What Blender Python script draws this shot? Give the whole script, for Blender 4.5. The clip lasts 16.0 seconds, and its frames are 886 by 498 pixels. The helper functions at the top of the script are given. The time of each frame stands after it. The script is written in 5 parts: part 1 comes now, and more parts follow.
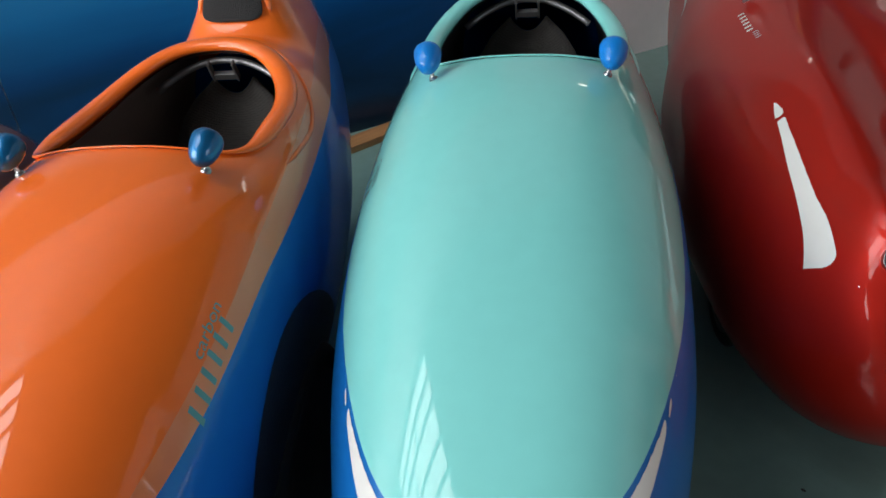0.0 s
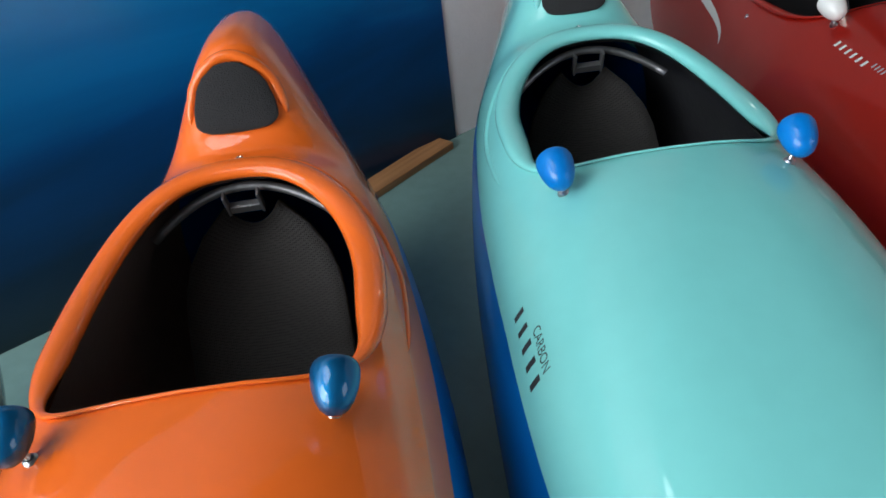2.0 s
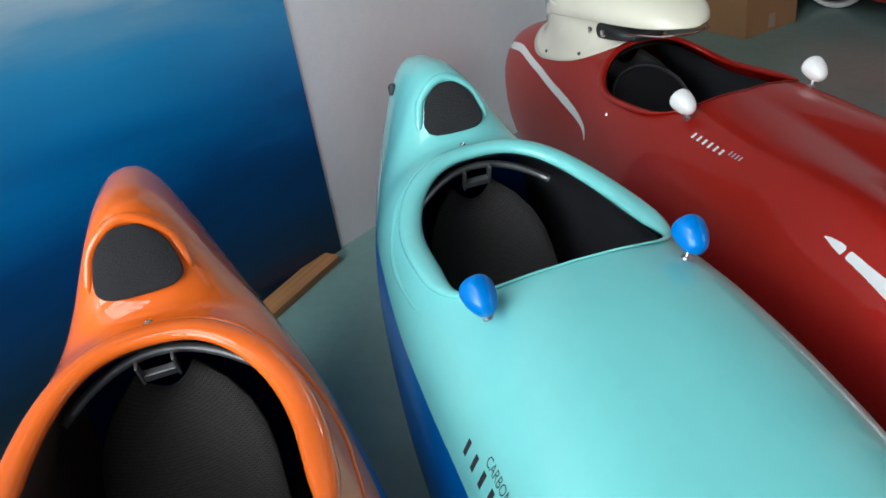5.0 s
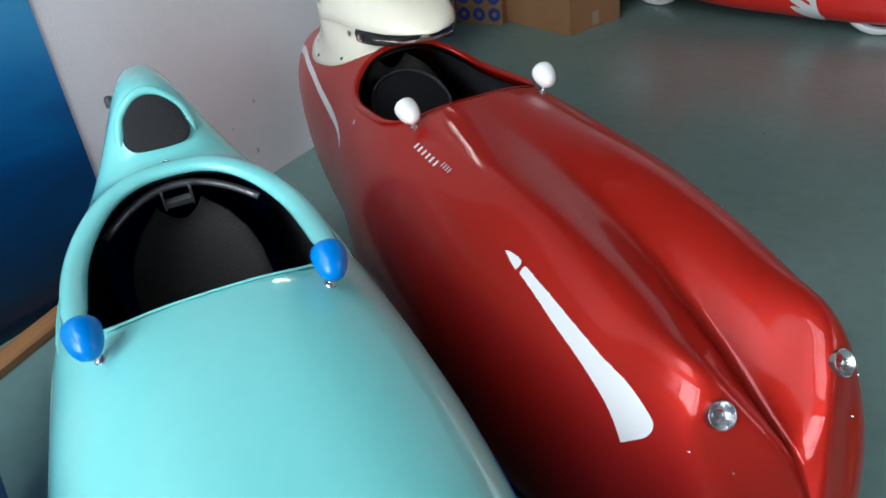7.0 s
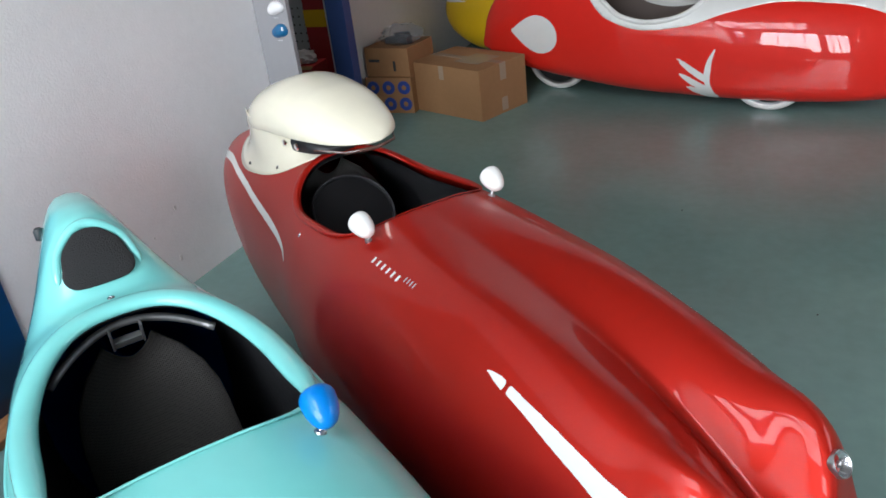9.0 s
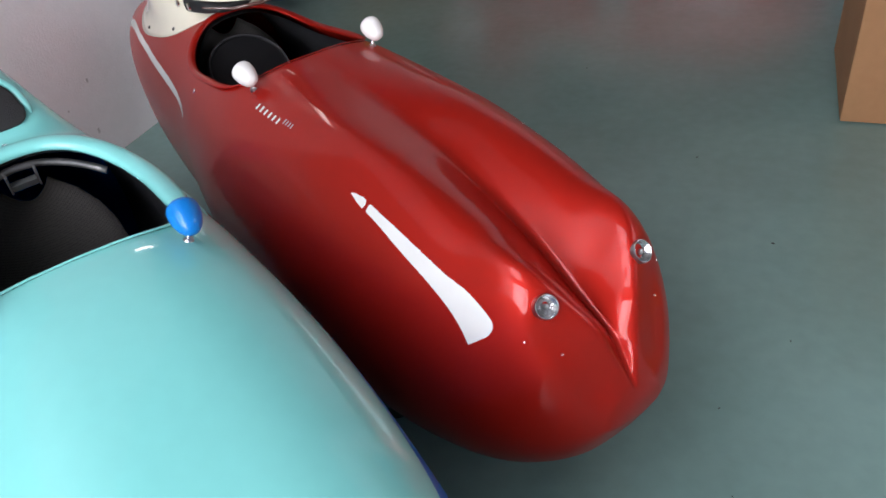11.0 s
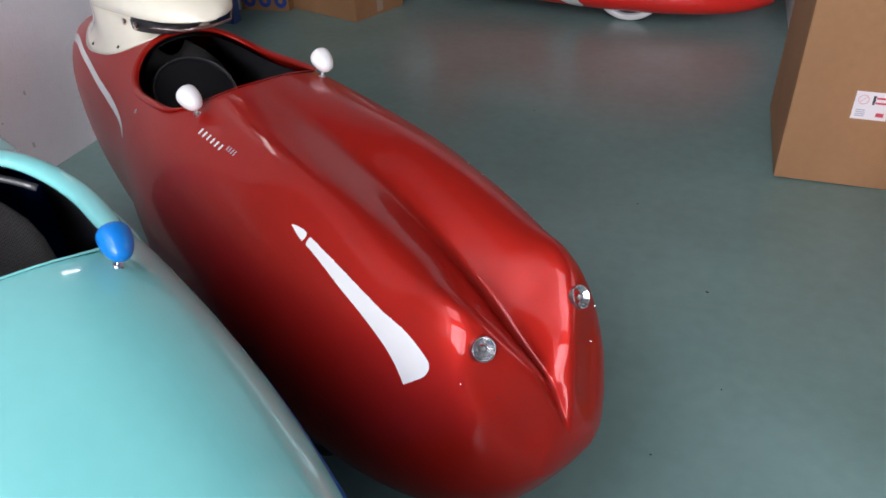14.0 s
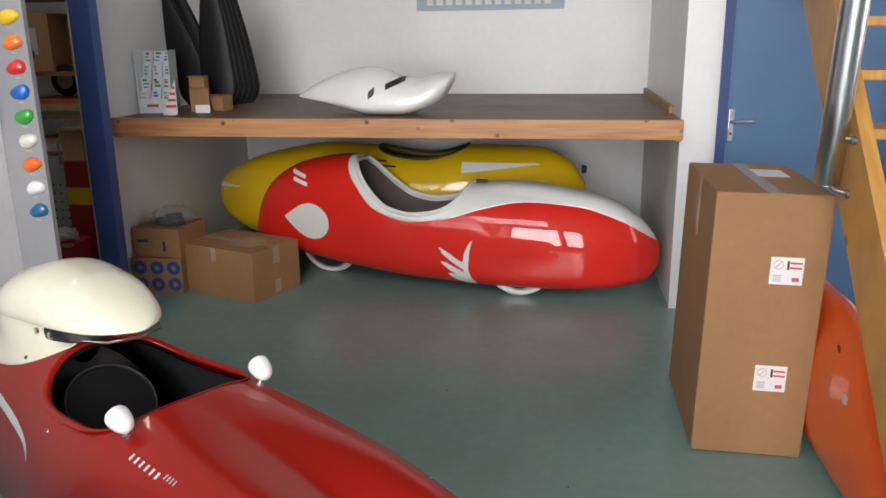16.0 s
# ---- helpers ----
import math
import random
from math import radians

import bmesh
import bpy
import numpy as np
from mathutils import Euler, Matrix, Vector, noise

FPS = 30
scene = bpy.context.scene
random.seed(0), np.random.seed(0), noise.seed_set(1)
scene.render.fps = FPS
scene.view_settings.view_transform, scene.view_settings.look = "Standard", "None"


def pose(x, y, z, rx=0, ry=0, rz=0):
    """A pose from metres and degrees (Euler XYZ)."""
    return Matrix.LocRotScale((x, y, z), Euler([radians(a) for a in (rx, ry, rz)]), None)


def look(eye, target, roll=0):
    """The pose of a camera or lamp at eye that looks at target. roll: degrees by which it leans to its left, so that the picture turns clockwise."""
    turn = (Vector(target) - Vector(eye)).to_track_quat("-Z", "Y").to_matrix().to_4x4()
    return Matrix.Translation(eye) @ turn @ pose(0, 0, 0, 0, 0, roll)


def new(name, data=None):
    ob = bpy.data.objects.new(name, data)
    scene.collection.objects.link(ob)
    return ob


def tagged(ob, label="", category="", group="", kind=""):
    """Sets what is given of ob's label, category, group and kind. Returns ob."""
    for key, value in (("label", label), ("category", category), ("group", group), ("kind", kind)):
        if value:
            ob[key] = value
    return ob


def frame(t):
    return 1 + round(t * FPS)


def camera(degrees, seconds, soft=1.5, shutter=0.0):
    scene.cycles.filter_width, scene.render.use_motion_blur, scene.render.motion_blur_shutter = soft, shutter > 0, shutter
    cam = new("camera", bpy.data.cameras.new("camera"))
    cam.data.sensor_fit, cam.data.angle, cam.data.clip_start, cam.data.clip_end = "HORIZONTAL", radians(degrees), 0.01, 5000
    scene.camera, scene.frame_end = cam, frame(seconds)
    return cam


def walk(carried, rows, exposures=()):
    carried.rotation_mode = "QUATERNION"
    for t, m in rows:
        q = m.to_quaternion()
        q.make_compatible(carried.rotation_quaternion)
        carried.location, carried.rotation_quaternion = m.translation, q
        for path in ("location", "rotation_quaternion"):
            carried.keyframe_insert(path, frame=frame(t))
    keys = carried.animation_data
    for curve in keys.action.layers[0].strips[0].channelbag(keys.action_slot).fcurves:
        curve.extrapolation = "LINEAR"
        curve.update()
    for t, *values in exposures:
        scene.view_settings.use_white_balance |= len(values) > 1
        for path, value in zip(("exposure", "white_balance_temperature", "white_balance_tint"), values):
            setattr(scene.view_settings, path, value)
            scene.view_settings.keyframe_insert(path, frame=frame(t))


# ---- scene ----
cam = camera(59.2, 16.0, soft=1.65)
PATH = [
    (0, (0.201, 0.489, 1.497), (-1.312, 1.181, 0.385), -4.9),
    (0.5, (0.006, 0.502, 1.464), (-1.555, 1.214, 0.436), -3.0),
    (1, (-0.149, 0.556, 1.491), (-1.722, 1.261, 0.477), -4.9),
    (1.5, (-0.304, 0.492, 1.476), (-1.852, 1.16, 0.4), -3.9),
    (2, (-0.49, 0.396, 1.537), (-1.841, 1.321, 0.389), -7.7),
    (2.5, (-0.606, 0.353, 1.523), (-1.752, 1.409, 0.27), -8.6),
    (3, (-0.644, 0.335, 1.502), (-1.716, 1.42, 0.207), -7.2),
    (3.2, (-0.655, 0.331, 1.497), (-1.702, 1.393, 0.164), -7.0),
    (5.3, (-0.532, 0.383, 1.644), (-1.738, 1.68, 0.714), -9.2),
    (5.5, (-0.503, 0.41, 1.654), (-1.708, 1.734, 0.764), -9.2),
    (6, (-0.388, 0.506, 1.653), (-1.572, 1.884, 0.818), -9.5),
    (6.5, (-0.258, 0.627, 1.606), (-1.352, 2.008, 0.66), -7.0),
    (7, (-0.254, 0.703, 1.576), (-1.251, 2.086, 0.531), -7.3),
    (7.5, (-0.358, 0.719, 1.601), (-1.212, 2.185, 0.542), -7.3),
    (8, (-0.406, 0.724, 1.637), (-1.238, 2.268, 0.675), -6.9),
    (8.2, (-0.414, 0.725, 1.654), (-1.262, 2.292, 0.745), -6.7),
    (10.3, (-0.272, 0.642, 1.626), (-0.964, 2.264, 0.682), -6.8),
    (10.5, (-0.226, 0.623, 1.618), (-0.917, 2.21, 0.616), -6.5),
    (11, (-0.143, 0.588, 1.616), (-0.827, 2.062, 0.45), -8.3),
    (11.5, (-0.131, 0.573, 1.612), (-0.775, 2.037, 0.412), -6.7),
    (12, (-0.125, 0.578, 1.61), (-0.73, 2.053, 0.402), -5.6),
    (12.5, (-0.121, 0.577, 1.613), (-0.75, 1.991, 0.346), -6.3),
    (13, (-0.123, 0.574, 1.613), (-0.739, 2.028, 0.386), -5.3),
    (13.5, (-0.118, 0.582, 1.613), (-0.739, 2.057, 0.413), -5.1),
    (14, (-0.143, 0.606, 1.618), (-0.701, 2.174, 0.508), -2.7),
    (14.5, (-0.254, 0.651, 1.641), (-0.748, 2.342, 0.694), -2.5),
    (15, (-0.341, 0.668, 1.667), (-0.76, 2.462, 0.888), -1.2),
    (15.5, (-0.357, 0.665, 1.693), (-0.697, 2.529, 1.055), -0.9),
    (16, (-0.358, 0.648, 1.72), (-0.655, 2.555, 1.192), -0.7),
]
EXPOSURES = [
    (0, -0.76, 6750, 10), (0.5, -0.62, 6700, 11), (1, -0.82, 6750, 10), (2, -0.79, 6350, 9), (3, -0.58, 6150, 8), (5.5, -0.51, 6200, 7), (6.5, -0.32, 6000, 7), (7, -0.30, 6050, 8), (8, -0.16, 6200, 9),
    (10.5, -0.03, 6450, 14), (11, -0.24, 6500, 18), (12, -0.33, 6600, 28), (13, -0.34, 6500, 27), (14, -0.30, 6400, 20), (14.5, -0.17, 6550, 16), (15, -0.06, 6650, 14), (15.5, -0.30, 6800, 13), (16, -0.10, 6900, 12),
]
walk(cam, [(t, look(eye, target, roll)) for t, eye, target, roll in PATH], EXPOSURES)

# ---- world and light ----
world = bpy.data.worlds.new("world")
scene.world = world
world.use_nodes = True
wn = world.node_tree.nodes
sky = wn.new("ShaderNodeTexSky")
sky.sky_type = "NISHITA"
sky.sun_disc = False
sky.sun_elevation, sky.sun_rotation = radians(40), radians(160)
world.node_tree.links.new(sky.outputs[0], wn["Background"].inputs[0])
wn["Background"].inputs[1].default_value = 0.12

WIN_Y = -4.6          # the glazed front of the room, behind the camera
CEIL = 5.0
sun = new("sun", bpy.data.lights.new("sun", "SUN"))
sun.data.energy, sun.data.angle, sun.data.color = 0.8, radians(12), (1.0, 0.95, 0.88)
sun.matrix_world = look((2, -8, 7), (0, 2, 0))


def area(name, x, z, w, h, power):
    """Daylight standing in a window's opening, shining into the room."""
    ob = new(name, bpy.data.lights.new(name, "AREA"))
    ob.data.shape, ob.data.size, ob.data.size_y = "RECTANGLE", w, h
    ob.data.energy, ob.data.color = power, (0.93, 0.97, 1.0)
    ob.matrix_world = look((x, WIN_Y - 0.12, z), (x, 5, z))
    return ob


WINDOWS = [(-1.20, 2.75, 3.2, 3.8), (1.15, 2.75, 1.1, 3.8)]
for wx, wz, ww, wh in WINDOWS:
    area("window_daylight", wx, wz, ww, wh, 55 * ww * wh)
SIDE = (3.3, 2.4, 2.6, 2.6)      # unseen side window added to brighten the alcove floor: y, z, width, height
side_l = area("side_fill", 0, SIDE[1], SIDE[2], SIDE[3], 85)
side_l.matrix_world = look((4.12, SIDE[0], SIDE[1]), (0, SIDE[0], SIDE[1]))
# fill light added to brighten the storage clutter; no known source
store_l = new("storage_fill", bpy.data.lights.new("storage_fill", "AREA"))
store_l.data.shape, store_l.data.size, store_l.data.size_y = "RECTANGLE", 1.2, 0.10
store_l.data.energy, store_l.data.color = 3.5, (1.0, 0.95, 0.88)
store_l.matrix_world = look((-3.95, 4.85, 2.82), (-3.95, 5.6, 0.8))
# unseen roof light, added for overhead light and the turquoise nose's reflection
roofl = new("overhead_fill", bpy.data.lights.new("overhead_fill", "AREA"))
roofl.data.shape, roofl.data.size, roofl.data.size_y = "RECTANGLE", 2.70, 3.0
roofl.data.energy, roofl.data.color = 270, (0.93, 0.97, 1.0)
roofl.matrix_world = pose(-1.50, -2.05, CEIL + 0.13)


# ---- materials ----
def mat(name, color, rough=0.5, metal=0.0, coat=0.0, bump=0.0, scale=30.0, vary=0.0, vscale=3.0, detail=4.0, dark=None, spec=0.5):
    """A surface: base colour varied at a broad and a fine scale, with fine relief."""
    m = bpy.data.materials.new(name)
    m.use_nodes = True
    t = m.node_tree
    b = t.nodes["Principled BSDF"]
    b.inputs["Roughness"].default_value, b.inputs["Metallic"].default_value = rough, metal
    b.inputs["Coat Weight"].default_value, b.inputs["Coat Roughness"].default_value = coat, 0.03
    b.inputs["Specular IOR Level"].default_value = spec
    b.inputs["Base Color"].default_value = (*color, 1)
    if vary or bump:
        co = t.nodes.new("ShaderNodeTexCoord")
        if vary:
            n1, n2 = t.nodes.new("ShaderNodeTexNoise"), t.nodes.new("ShaderNodeTexNoise")
            n1.inputs["Scale"].default_value, n1.inputs["Detail"].default_value = vscale, 3
            n2.inputs["Scale"].default_value, n2.inputs["Detail"].default_value = vscale * 14, detail
            add = t.nodes.new("ShaderNodeMath")
            add.operation = "MULTIPLY_ADD"
            add.inputs[1].default_value = 0.45
            ramp = t.nodes.new("ShaderNodeMapRange")
            ramp.inputs[1].default_value, ramp.inputs[2].default_value = 0.45, 1.0
            mix = t.nodes.new("ShaderNodeMix")
            mix.data_type = "RGBA"
            lo = dark or tuple(c * (1 - vary) for c in color)
            hi = tuple(min(1, c * (1 + vary * 0.6)) for c in color)
            mix.inputs[6].default_value, mix.inputs[7].default_value = (*lo, 1), (*hi, 1)
            for n in (n1, n2):
                t.links.new(co.outputs["Object"], n.inputs["Vector"])
            t.links.new(n2.outputs[0], add.inputs[0])
            t.links.new(n1.outputs[0], add.inputs[2])
            t.links.new(add.outputs[0], ramp.inputs[0])
            t.links.new(ramp.outputs[0], mix.inputs[0])
            t.links.new(mix.outputs[2], b.inputs["Base Color"])
        if bump:
            n3, bp = t.nodes.new("ShaderNodeTexNoise"), t.nodes.new("ShaderNodeBump")
            n3.inputs["Scale"].default_value, n3.inputs["Detail"].default_value = scale, detail
            bp.inputs["Strength"].default_value, bp.inputs["Distance"].default_value = bump, 0.01
            t.links.new(co.outputs["Object"], n3.inputs["Vector"])
            t.links.new(n3.outputs[0], bp.inputs["Height"])
            t.links.new(bp.outputs[0], b.inputs["Normal"])
    return m


def paint(name, color, metal=0.0, coat=1.0):
    """Glossy gelcoat or lacquer on a moulded shell: a slight waviness and faint dust."""
    return mat(name, color, rough=0.5, metal=metal, coat=coat, vary=0.04, vscale=2.0, bump=0.008, scale=4.0, detail=1.0, spec=0.15)


M_FLOOR = mat("floor_paint", (0.187, 0.312, 0.290), rough=0.27, bump=0.05, scale=60, vary=0.16, vscale=1.3)
M_WALL = mat("wall_paint", (0.83, 0.82, 0.83), rough=0.40, bump=0.12, scale=90, vary=0.06, vscale=1.5)
# unseen ceiling, coloured dark so that it returns little fill light
M_CEIL = mat("low_bounce_ceiling", (0.12, 0.12, 0.115), rough=0.8, bump=0.1, scale=60, vary=0.05)
# unseen walls: grey chosen to hold down bounce light and reflections
M_DIMWALL = mat("low_bounce_wall", (0.15, 0.15, 0.155), rough=0.8, bump=0.1, scale=60, vary=0.05)
M_ORANGE = paint("orange_paint", (0.84, 0.145, 0.012))
M_PEACH = paint("peach_paint", (0.74, 0.21, 0.085))
M_TURQ = paint("turquoise_paint", (0.21, 0.64, 0.61))
M_BLUE = paint("blue_paint", (0.003, 0.15, 0.49), metal=0.1, coat=0.6)
M_RED = paint("red_lacquer", (0.42, 0.013, 0.006), metal=0.5, coat=0.5)
M_RED2 = paint("bright_red_paint", (0.74, 0.022, 0.013))
M_YELLOW = paint("yellow_paint", (0.80, 0.50, 0.01))
M_WHITE = paint("white_paint", (0.80, 0.79, 0.76))
M_CREAM = paint("cream_paint", (0.78, 0.73, 0.58))
M_MIRBLUE = paint("mirror_blue", (0.0, 0.18, 0.58), coat=0.6)
M_MIRMET = paint("metallic_blue", (0.002, 0.12, 0.30), metal=0.85)
M_BLACK = mat("black_plastic", (0.022, 0.022, 0.023), rough=0.45, bump=0.15, scale=200)
M_FOAM = mat("black_foam", (0.018, 0.018, 0.019), rough=0.95, bump=0.5, scale=350)
M_MESH = bpy.data.materials.new("open_mesh_fabric")
M_MESH.use_nodes = True
mt = M_MESH.node_tree
mb = mt.nodes["Principled BSDF"]
mb.inputs["Roughness"].default_value = 0.8
mv, mr_, mc = mt.nodes.new("ShaderNodeTexVoronoi"), mt.nodes.new("ShaderNodeMapRange"), mt.nodes.new("ShaderNodeMix")
mco = mt.nodes.new("ShaderNodeTexCoord")
mv.inputs["Scale"].default_value, mv.inputs["Randomness"].default_value = 260, 0.2
mr_.inputs[1].default_value, mr_.inputs[2].default_value = 0.25, 0.5
mc.data_type = "RGBA"
mc.inputs[6].default_value, mc.inputs[7].default_value = (0.010, 0.009, 0.009, 1), (0.044, 0.040, 0.037, 1)
mbump = mt.nodes.new("ShaderNodeBump")
mbump.inputs["Strength"].default_value, mbump.inputs["Distance"].default_value = 0.6, 0.002
mt.links.new(mco.outputs["Object"], mv.inputs["Vector"])
mt.links.new(mv.outputs["Distance"], mr_.inputs[0])
mt.links.new(mr_.outputs[0], mc.inputs[0])
mt.links.new(mr_.outputs[0], mbump.inputs["Height"])
mt.links.new(mc.outputs[2], mb.inputs["Base Color"])
mt.links.new(mbump.outputs[0], mb.inputs["Normal"])
M_CARBON = mat("dark_interior", (0.14, 0.108, 0.095), rough=0.5, bump=0.1, scale=80)
M_LINING = mat("black_lining", (0.042, 0.043, 0.047), rough=0.32, bump=0.08, scale=60, vary=0.3)
M_RUBBER = mat("tyre_rubber", (0.012, 0.012, 0.012), rough=0.8, bump=0.2, scale=120)
M_STEEL = mat("brushed_steel", (0.55, 0.55, 0.56), rough=0.28, metal=1.0, bump=0.03, scale=150)
M_CHROME = mat("chrome", (0.75, 0.75, 0.76), rough=0.1, metal=1.0)
M_CARD = mat("cardboard", (0.34, 0.178, 0.079), rough=0.85, bump=0.12, scale=45, vary=0.12, vscale=2.2)
M_TAPE = mat("packing_tape", (0.42, 0.32, 0.24), rough=0.25, vary=0.1)
M_PAPER = mat("label_paper", (0.78, 0.76, 0.76), rough=0.6, vary=0.03)
M_PINK = mat("label_red_print", (0.62, 0.07, 0.10), rough=0.6)
M_GREYINK = mat("label_grey_print", (0.42, 0.42, 0.46), rough=0.6)
M_DARKINK = mat("dark_print", (0.03, 0.035, 0.04), rough=0.5)
M_LETTER = mat("teal_lettering", (0.10, 0.30, 0.30), rough=0.4)
M_PINKPAPER = mat("pale_pink_print", (0.72, 0.42, 0.42), rough=0.6)
M_GLOSSBLACK = mat("gloss_black_plastic", (0.010, 0.010, 0.011), rough=0.42, coat=0.0, bump=0.02, scale=20, spec=0.2)
M_INKBLUE = mat("blue_print", (0.02, 0.06, 0.30), rough=0.7)
M_SHELF = mat("brown_shelf_top", (0.20, 0.122, 0.078), rough=0.5, bump=0.15, scale=40, vary=0.55, vscale=2.2)
M_DOOR = mat("blue_door_paint", (0.085, 0.17, 0.32), rough=0.42, bump=0.04, scale=30, vary=0.06)
M_FRAME = mat("dark_blue_frame_paint", (0.03, 0.06, 0.20), rough=0.45, bump=0.04, scale=60, vary=0.1)
M_POST = mat("blue_post_paint", (0.045, 0.095, 0.30), rough=0.5, bump=0.05, scale=50, vary=0.15)
M_GLASS = mat("clear_glass", (1, 1, 1), rough=0.0)
M_GLASS.node_tree.nodes["Principled BSDF"].inputs["Transmission Weight"].default_value = 1.0


def wood(name, pale, dark, along, knots=7.0):
    """Planed softwood: streaks along the grain and scattered dark knots."""
    m = mat(name, pale, rough=0.45, bump=0.06, scale=40)
    t, b = m.node_tree, m.node_tree.nodes["Principled BSDF"]
    co, mp, nz, rp = (t.nodes.new("ShaderNode" + k) for k in ("TexCoord", "Mapping", "TexNoise", "MapRange"))
    mp.inputs["Scale"].default_value = along
    nz.inputs["Scale"].default_value, nz.inputs["Detail"].default_value = 1.0, 5
    rp.inputs[1].default_value, rp.inputs[2].default_value = 0.35, 0.7
    mix, kv, kr, kmix = (t.nodes.new("ShaderNode" + k) for k in ("Mix", "TexVoronoi", "MapRange", "Mix"))
    mix.data_type = kmix.data_type = "RGBA"
    kv.inputs["Scale"].default_value = knots
    kr.inputs[1].default_value, kr.inputs[2].default_value, kr.inputs[3].default_value, kr.inputs[4].default_value = 0.07, 0.17, 1.0, 0.0
    mix.inputs[6].default_value, mix.inputs[7].default_value = (*pale, 1), (*dark, 1)
    kmix.inputs[7].default_value = (dark[0] * 0.3, dark[1] * 0.25, dark[2] * 0.25, 1)
    t.links.new(co.outputs["Object"], mp.inputs[0])
    t.links.new(mp.outputs[0], nz.inputs["Vector"])
    t.links.new(co.outputs["Object"], kv.inputs["Vector"])
    t.links.new(nz.outputs[0], rp.inputs[0])
    t.links.new(rp.outputs[0], mix.inputs[0])
    t.links.new(kv.outputs["Distance"], kr.inputs[0])
    t.links.new(kr.outputs[0], kmix.inputs[0])
    t.links.new(mix.outputs[2], kmix.inputs[6])
    t.links.new(kmix.outputs[2], b.inputs["Base Color"])
    return m


M_KNOTTY = wood("knotty_pine", (0.56, 0.27, 0.11), (0.36, 0.15, 0.06), (2.5, 40, 40), 8.5)
M_PINE = wood("planed_pine", (0.44, 0.22, 0.09), (0.28, 0.13, 0.055), (2.5, 40, 40), 3.0)
M_LADDER = wood("varnished_pine", (0.60, 0.31, 0.08), (0.44, 0.20, 0.05), (40, 4, 4), 5.0)


# ---- mesh tools ----
def to_object(name, verts, faces, material, parent=None, label="", smooth=True):
    me = bpy.data.meshes.new(name)
    me.from_pydata([tuple(v) for v in verts], [], [tuple(f) for f in faces])
    me.materials.append(material)
    if smooth:
        me.polygons.foreach_set("use_smooth", [True] * len(me.polygons))
    me.update()
    ob = new(name, me)
    if parent:
        ob.parent = parent
    if label:
        ob["label"] = label
    return ob


def part(name, bm, material, parent=None, label="", smooth=False, sharp=35):
    me = bpy.data.meshes.new(name)
    bmesh.ops.recalc_face_normals(bm, faces=bm.faces)
    for f in bm.faces:
        f.smooth = smooth
    bm.to_mesh(me)
    bm.free()
    if smooth and sharp:
        me.set_sharp_from_angle(angle=radians(sharp))
    me.materials.append(material)
    ob = new(name, me)
    if parent:
        ob.parent = parent
    if label:
        ob["label"] = label
    return ob


def box_into(bm, x0, x1, y0, y1, z0, z1, bevel=0.0, m=None):
    r = bmesh.ops.create_cube(bm, size=1)
    vs = r["verts"]
    bmesh.ops.transform(bm, verts=vs, matrix=Matrix.Translation(((x0 + x1) / 2, (y0 + y1) / 2, (z0 + z1) / 2)) @ Matrix.Diagonal((x1 - x0, y1 - y0, z1 - z0, 1)))
    if bevel:
        es = list({e for v in vs for e in v.link_edges})
        r2 = bmesh.ops.bevel(bm, geom=es, offset=bevel, segments=2, affect="EDGES", profile=0.7)
        vs = list({v for f in r2["faces"] for v in f.verts} | {v for v in vs if v.is_valid})
    if m is not None:
        bmesh.ops.transform(bm, verts=[v for v in vs if v.is_valid], matrix=m)
    return bm


def box(name, x0, x1, y0, y1, z0, z1, material, parent=None, label="", bevel=0.0, m=None):
    return part(name, box_into(bmesh.new(), x0, x1, y0, y1, z0, z1, bevel, m), material, parent, label)


def revolve(profile, n=32, axis="z"):
    """Verts and faces of a profile [(r, h)] turned about an axis."""
    vs, fs = [], []
    for r, h in profile:
        for i in range(n):
            a = 2 * math.pi * i / n
            p = (r * math.cos(a), r * math.sin(a), h)
            vs.append({"z": p, "y": (p[0], p[2], p[1]), "x": (p[2], p[0], p[1])}[axis])
    for j in range(len(profile) - 1):
        for i in range(n):
            k = (i + 1) % n
            fs.append((j * n + i, j * n + k, (j + 1) * n + k, (j + 1) * n + i))
    return vs, fs


def turned(name, profile, material, parent=None, m=None, n=32, axis="z", label="", sharp=40):
    vs, fs = revolve(profile, n, axis)
    bm = bmesh.new()
    bv = [bm.verts.new(m @ Vector(v) if m else v) for v in vs]
    for f in fs:
        bm.faces.new([bv[i] for i in f])
    bmesh.ops.remove_doubles(bm, verts=bm.verts, dist=1e-6)
    return part(name, bm, material, parent, label, smooth=True, sharp=sharp)


def tube(name, points, radius, material, parent=None, closed=False, n=10, label="", flat=1.0):
    """A round bar swept along points; radius may be a function of 0..1."""
    pts = [Vector(p) for p in points]
    vs, fs, m = [], [], len(pts)
    for i, p in enumerate(pts):
        a, b = (pts[i - 1], pts[(i + 1) % m]) if closed else (pts[max(i - 1, 0)], pts[min(i + 1, m - 1)])
        d = (b - a).normalized()
        side = d.cross(Vector((0, 0, 1)))
        side = side.normalized() if side.length > 1e-4 else Vector((1, 0, 0))
        up = side.cross(d)
        r = radius(i / (m - 1)) if callable(radius) else radius
        for k in range(n):
            t = 2 * math.pi * k / n
            vs.append(p + side * (r * math.cos(t)) + up * (r * flat * math.sin(t)))
    for i in range(m if closed else m - 1):
        j = (i + 1) % m
        for k in range(n):
            l = (k + 1) % n
            fs.append((i * n + k, i * n + l, j * n + l, j * n + k))
    if not closed:
        fs += [tuple(range(n)), tuple((m - 1) * n + k for k in range(n))]
    return to_object(name, vs, fs, material, parent, label)


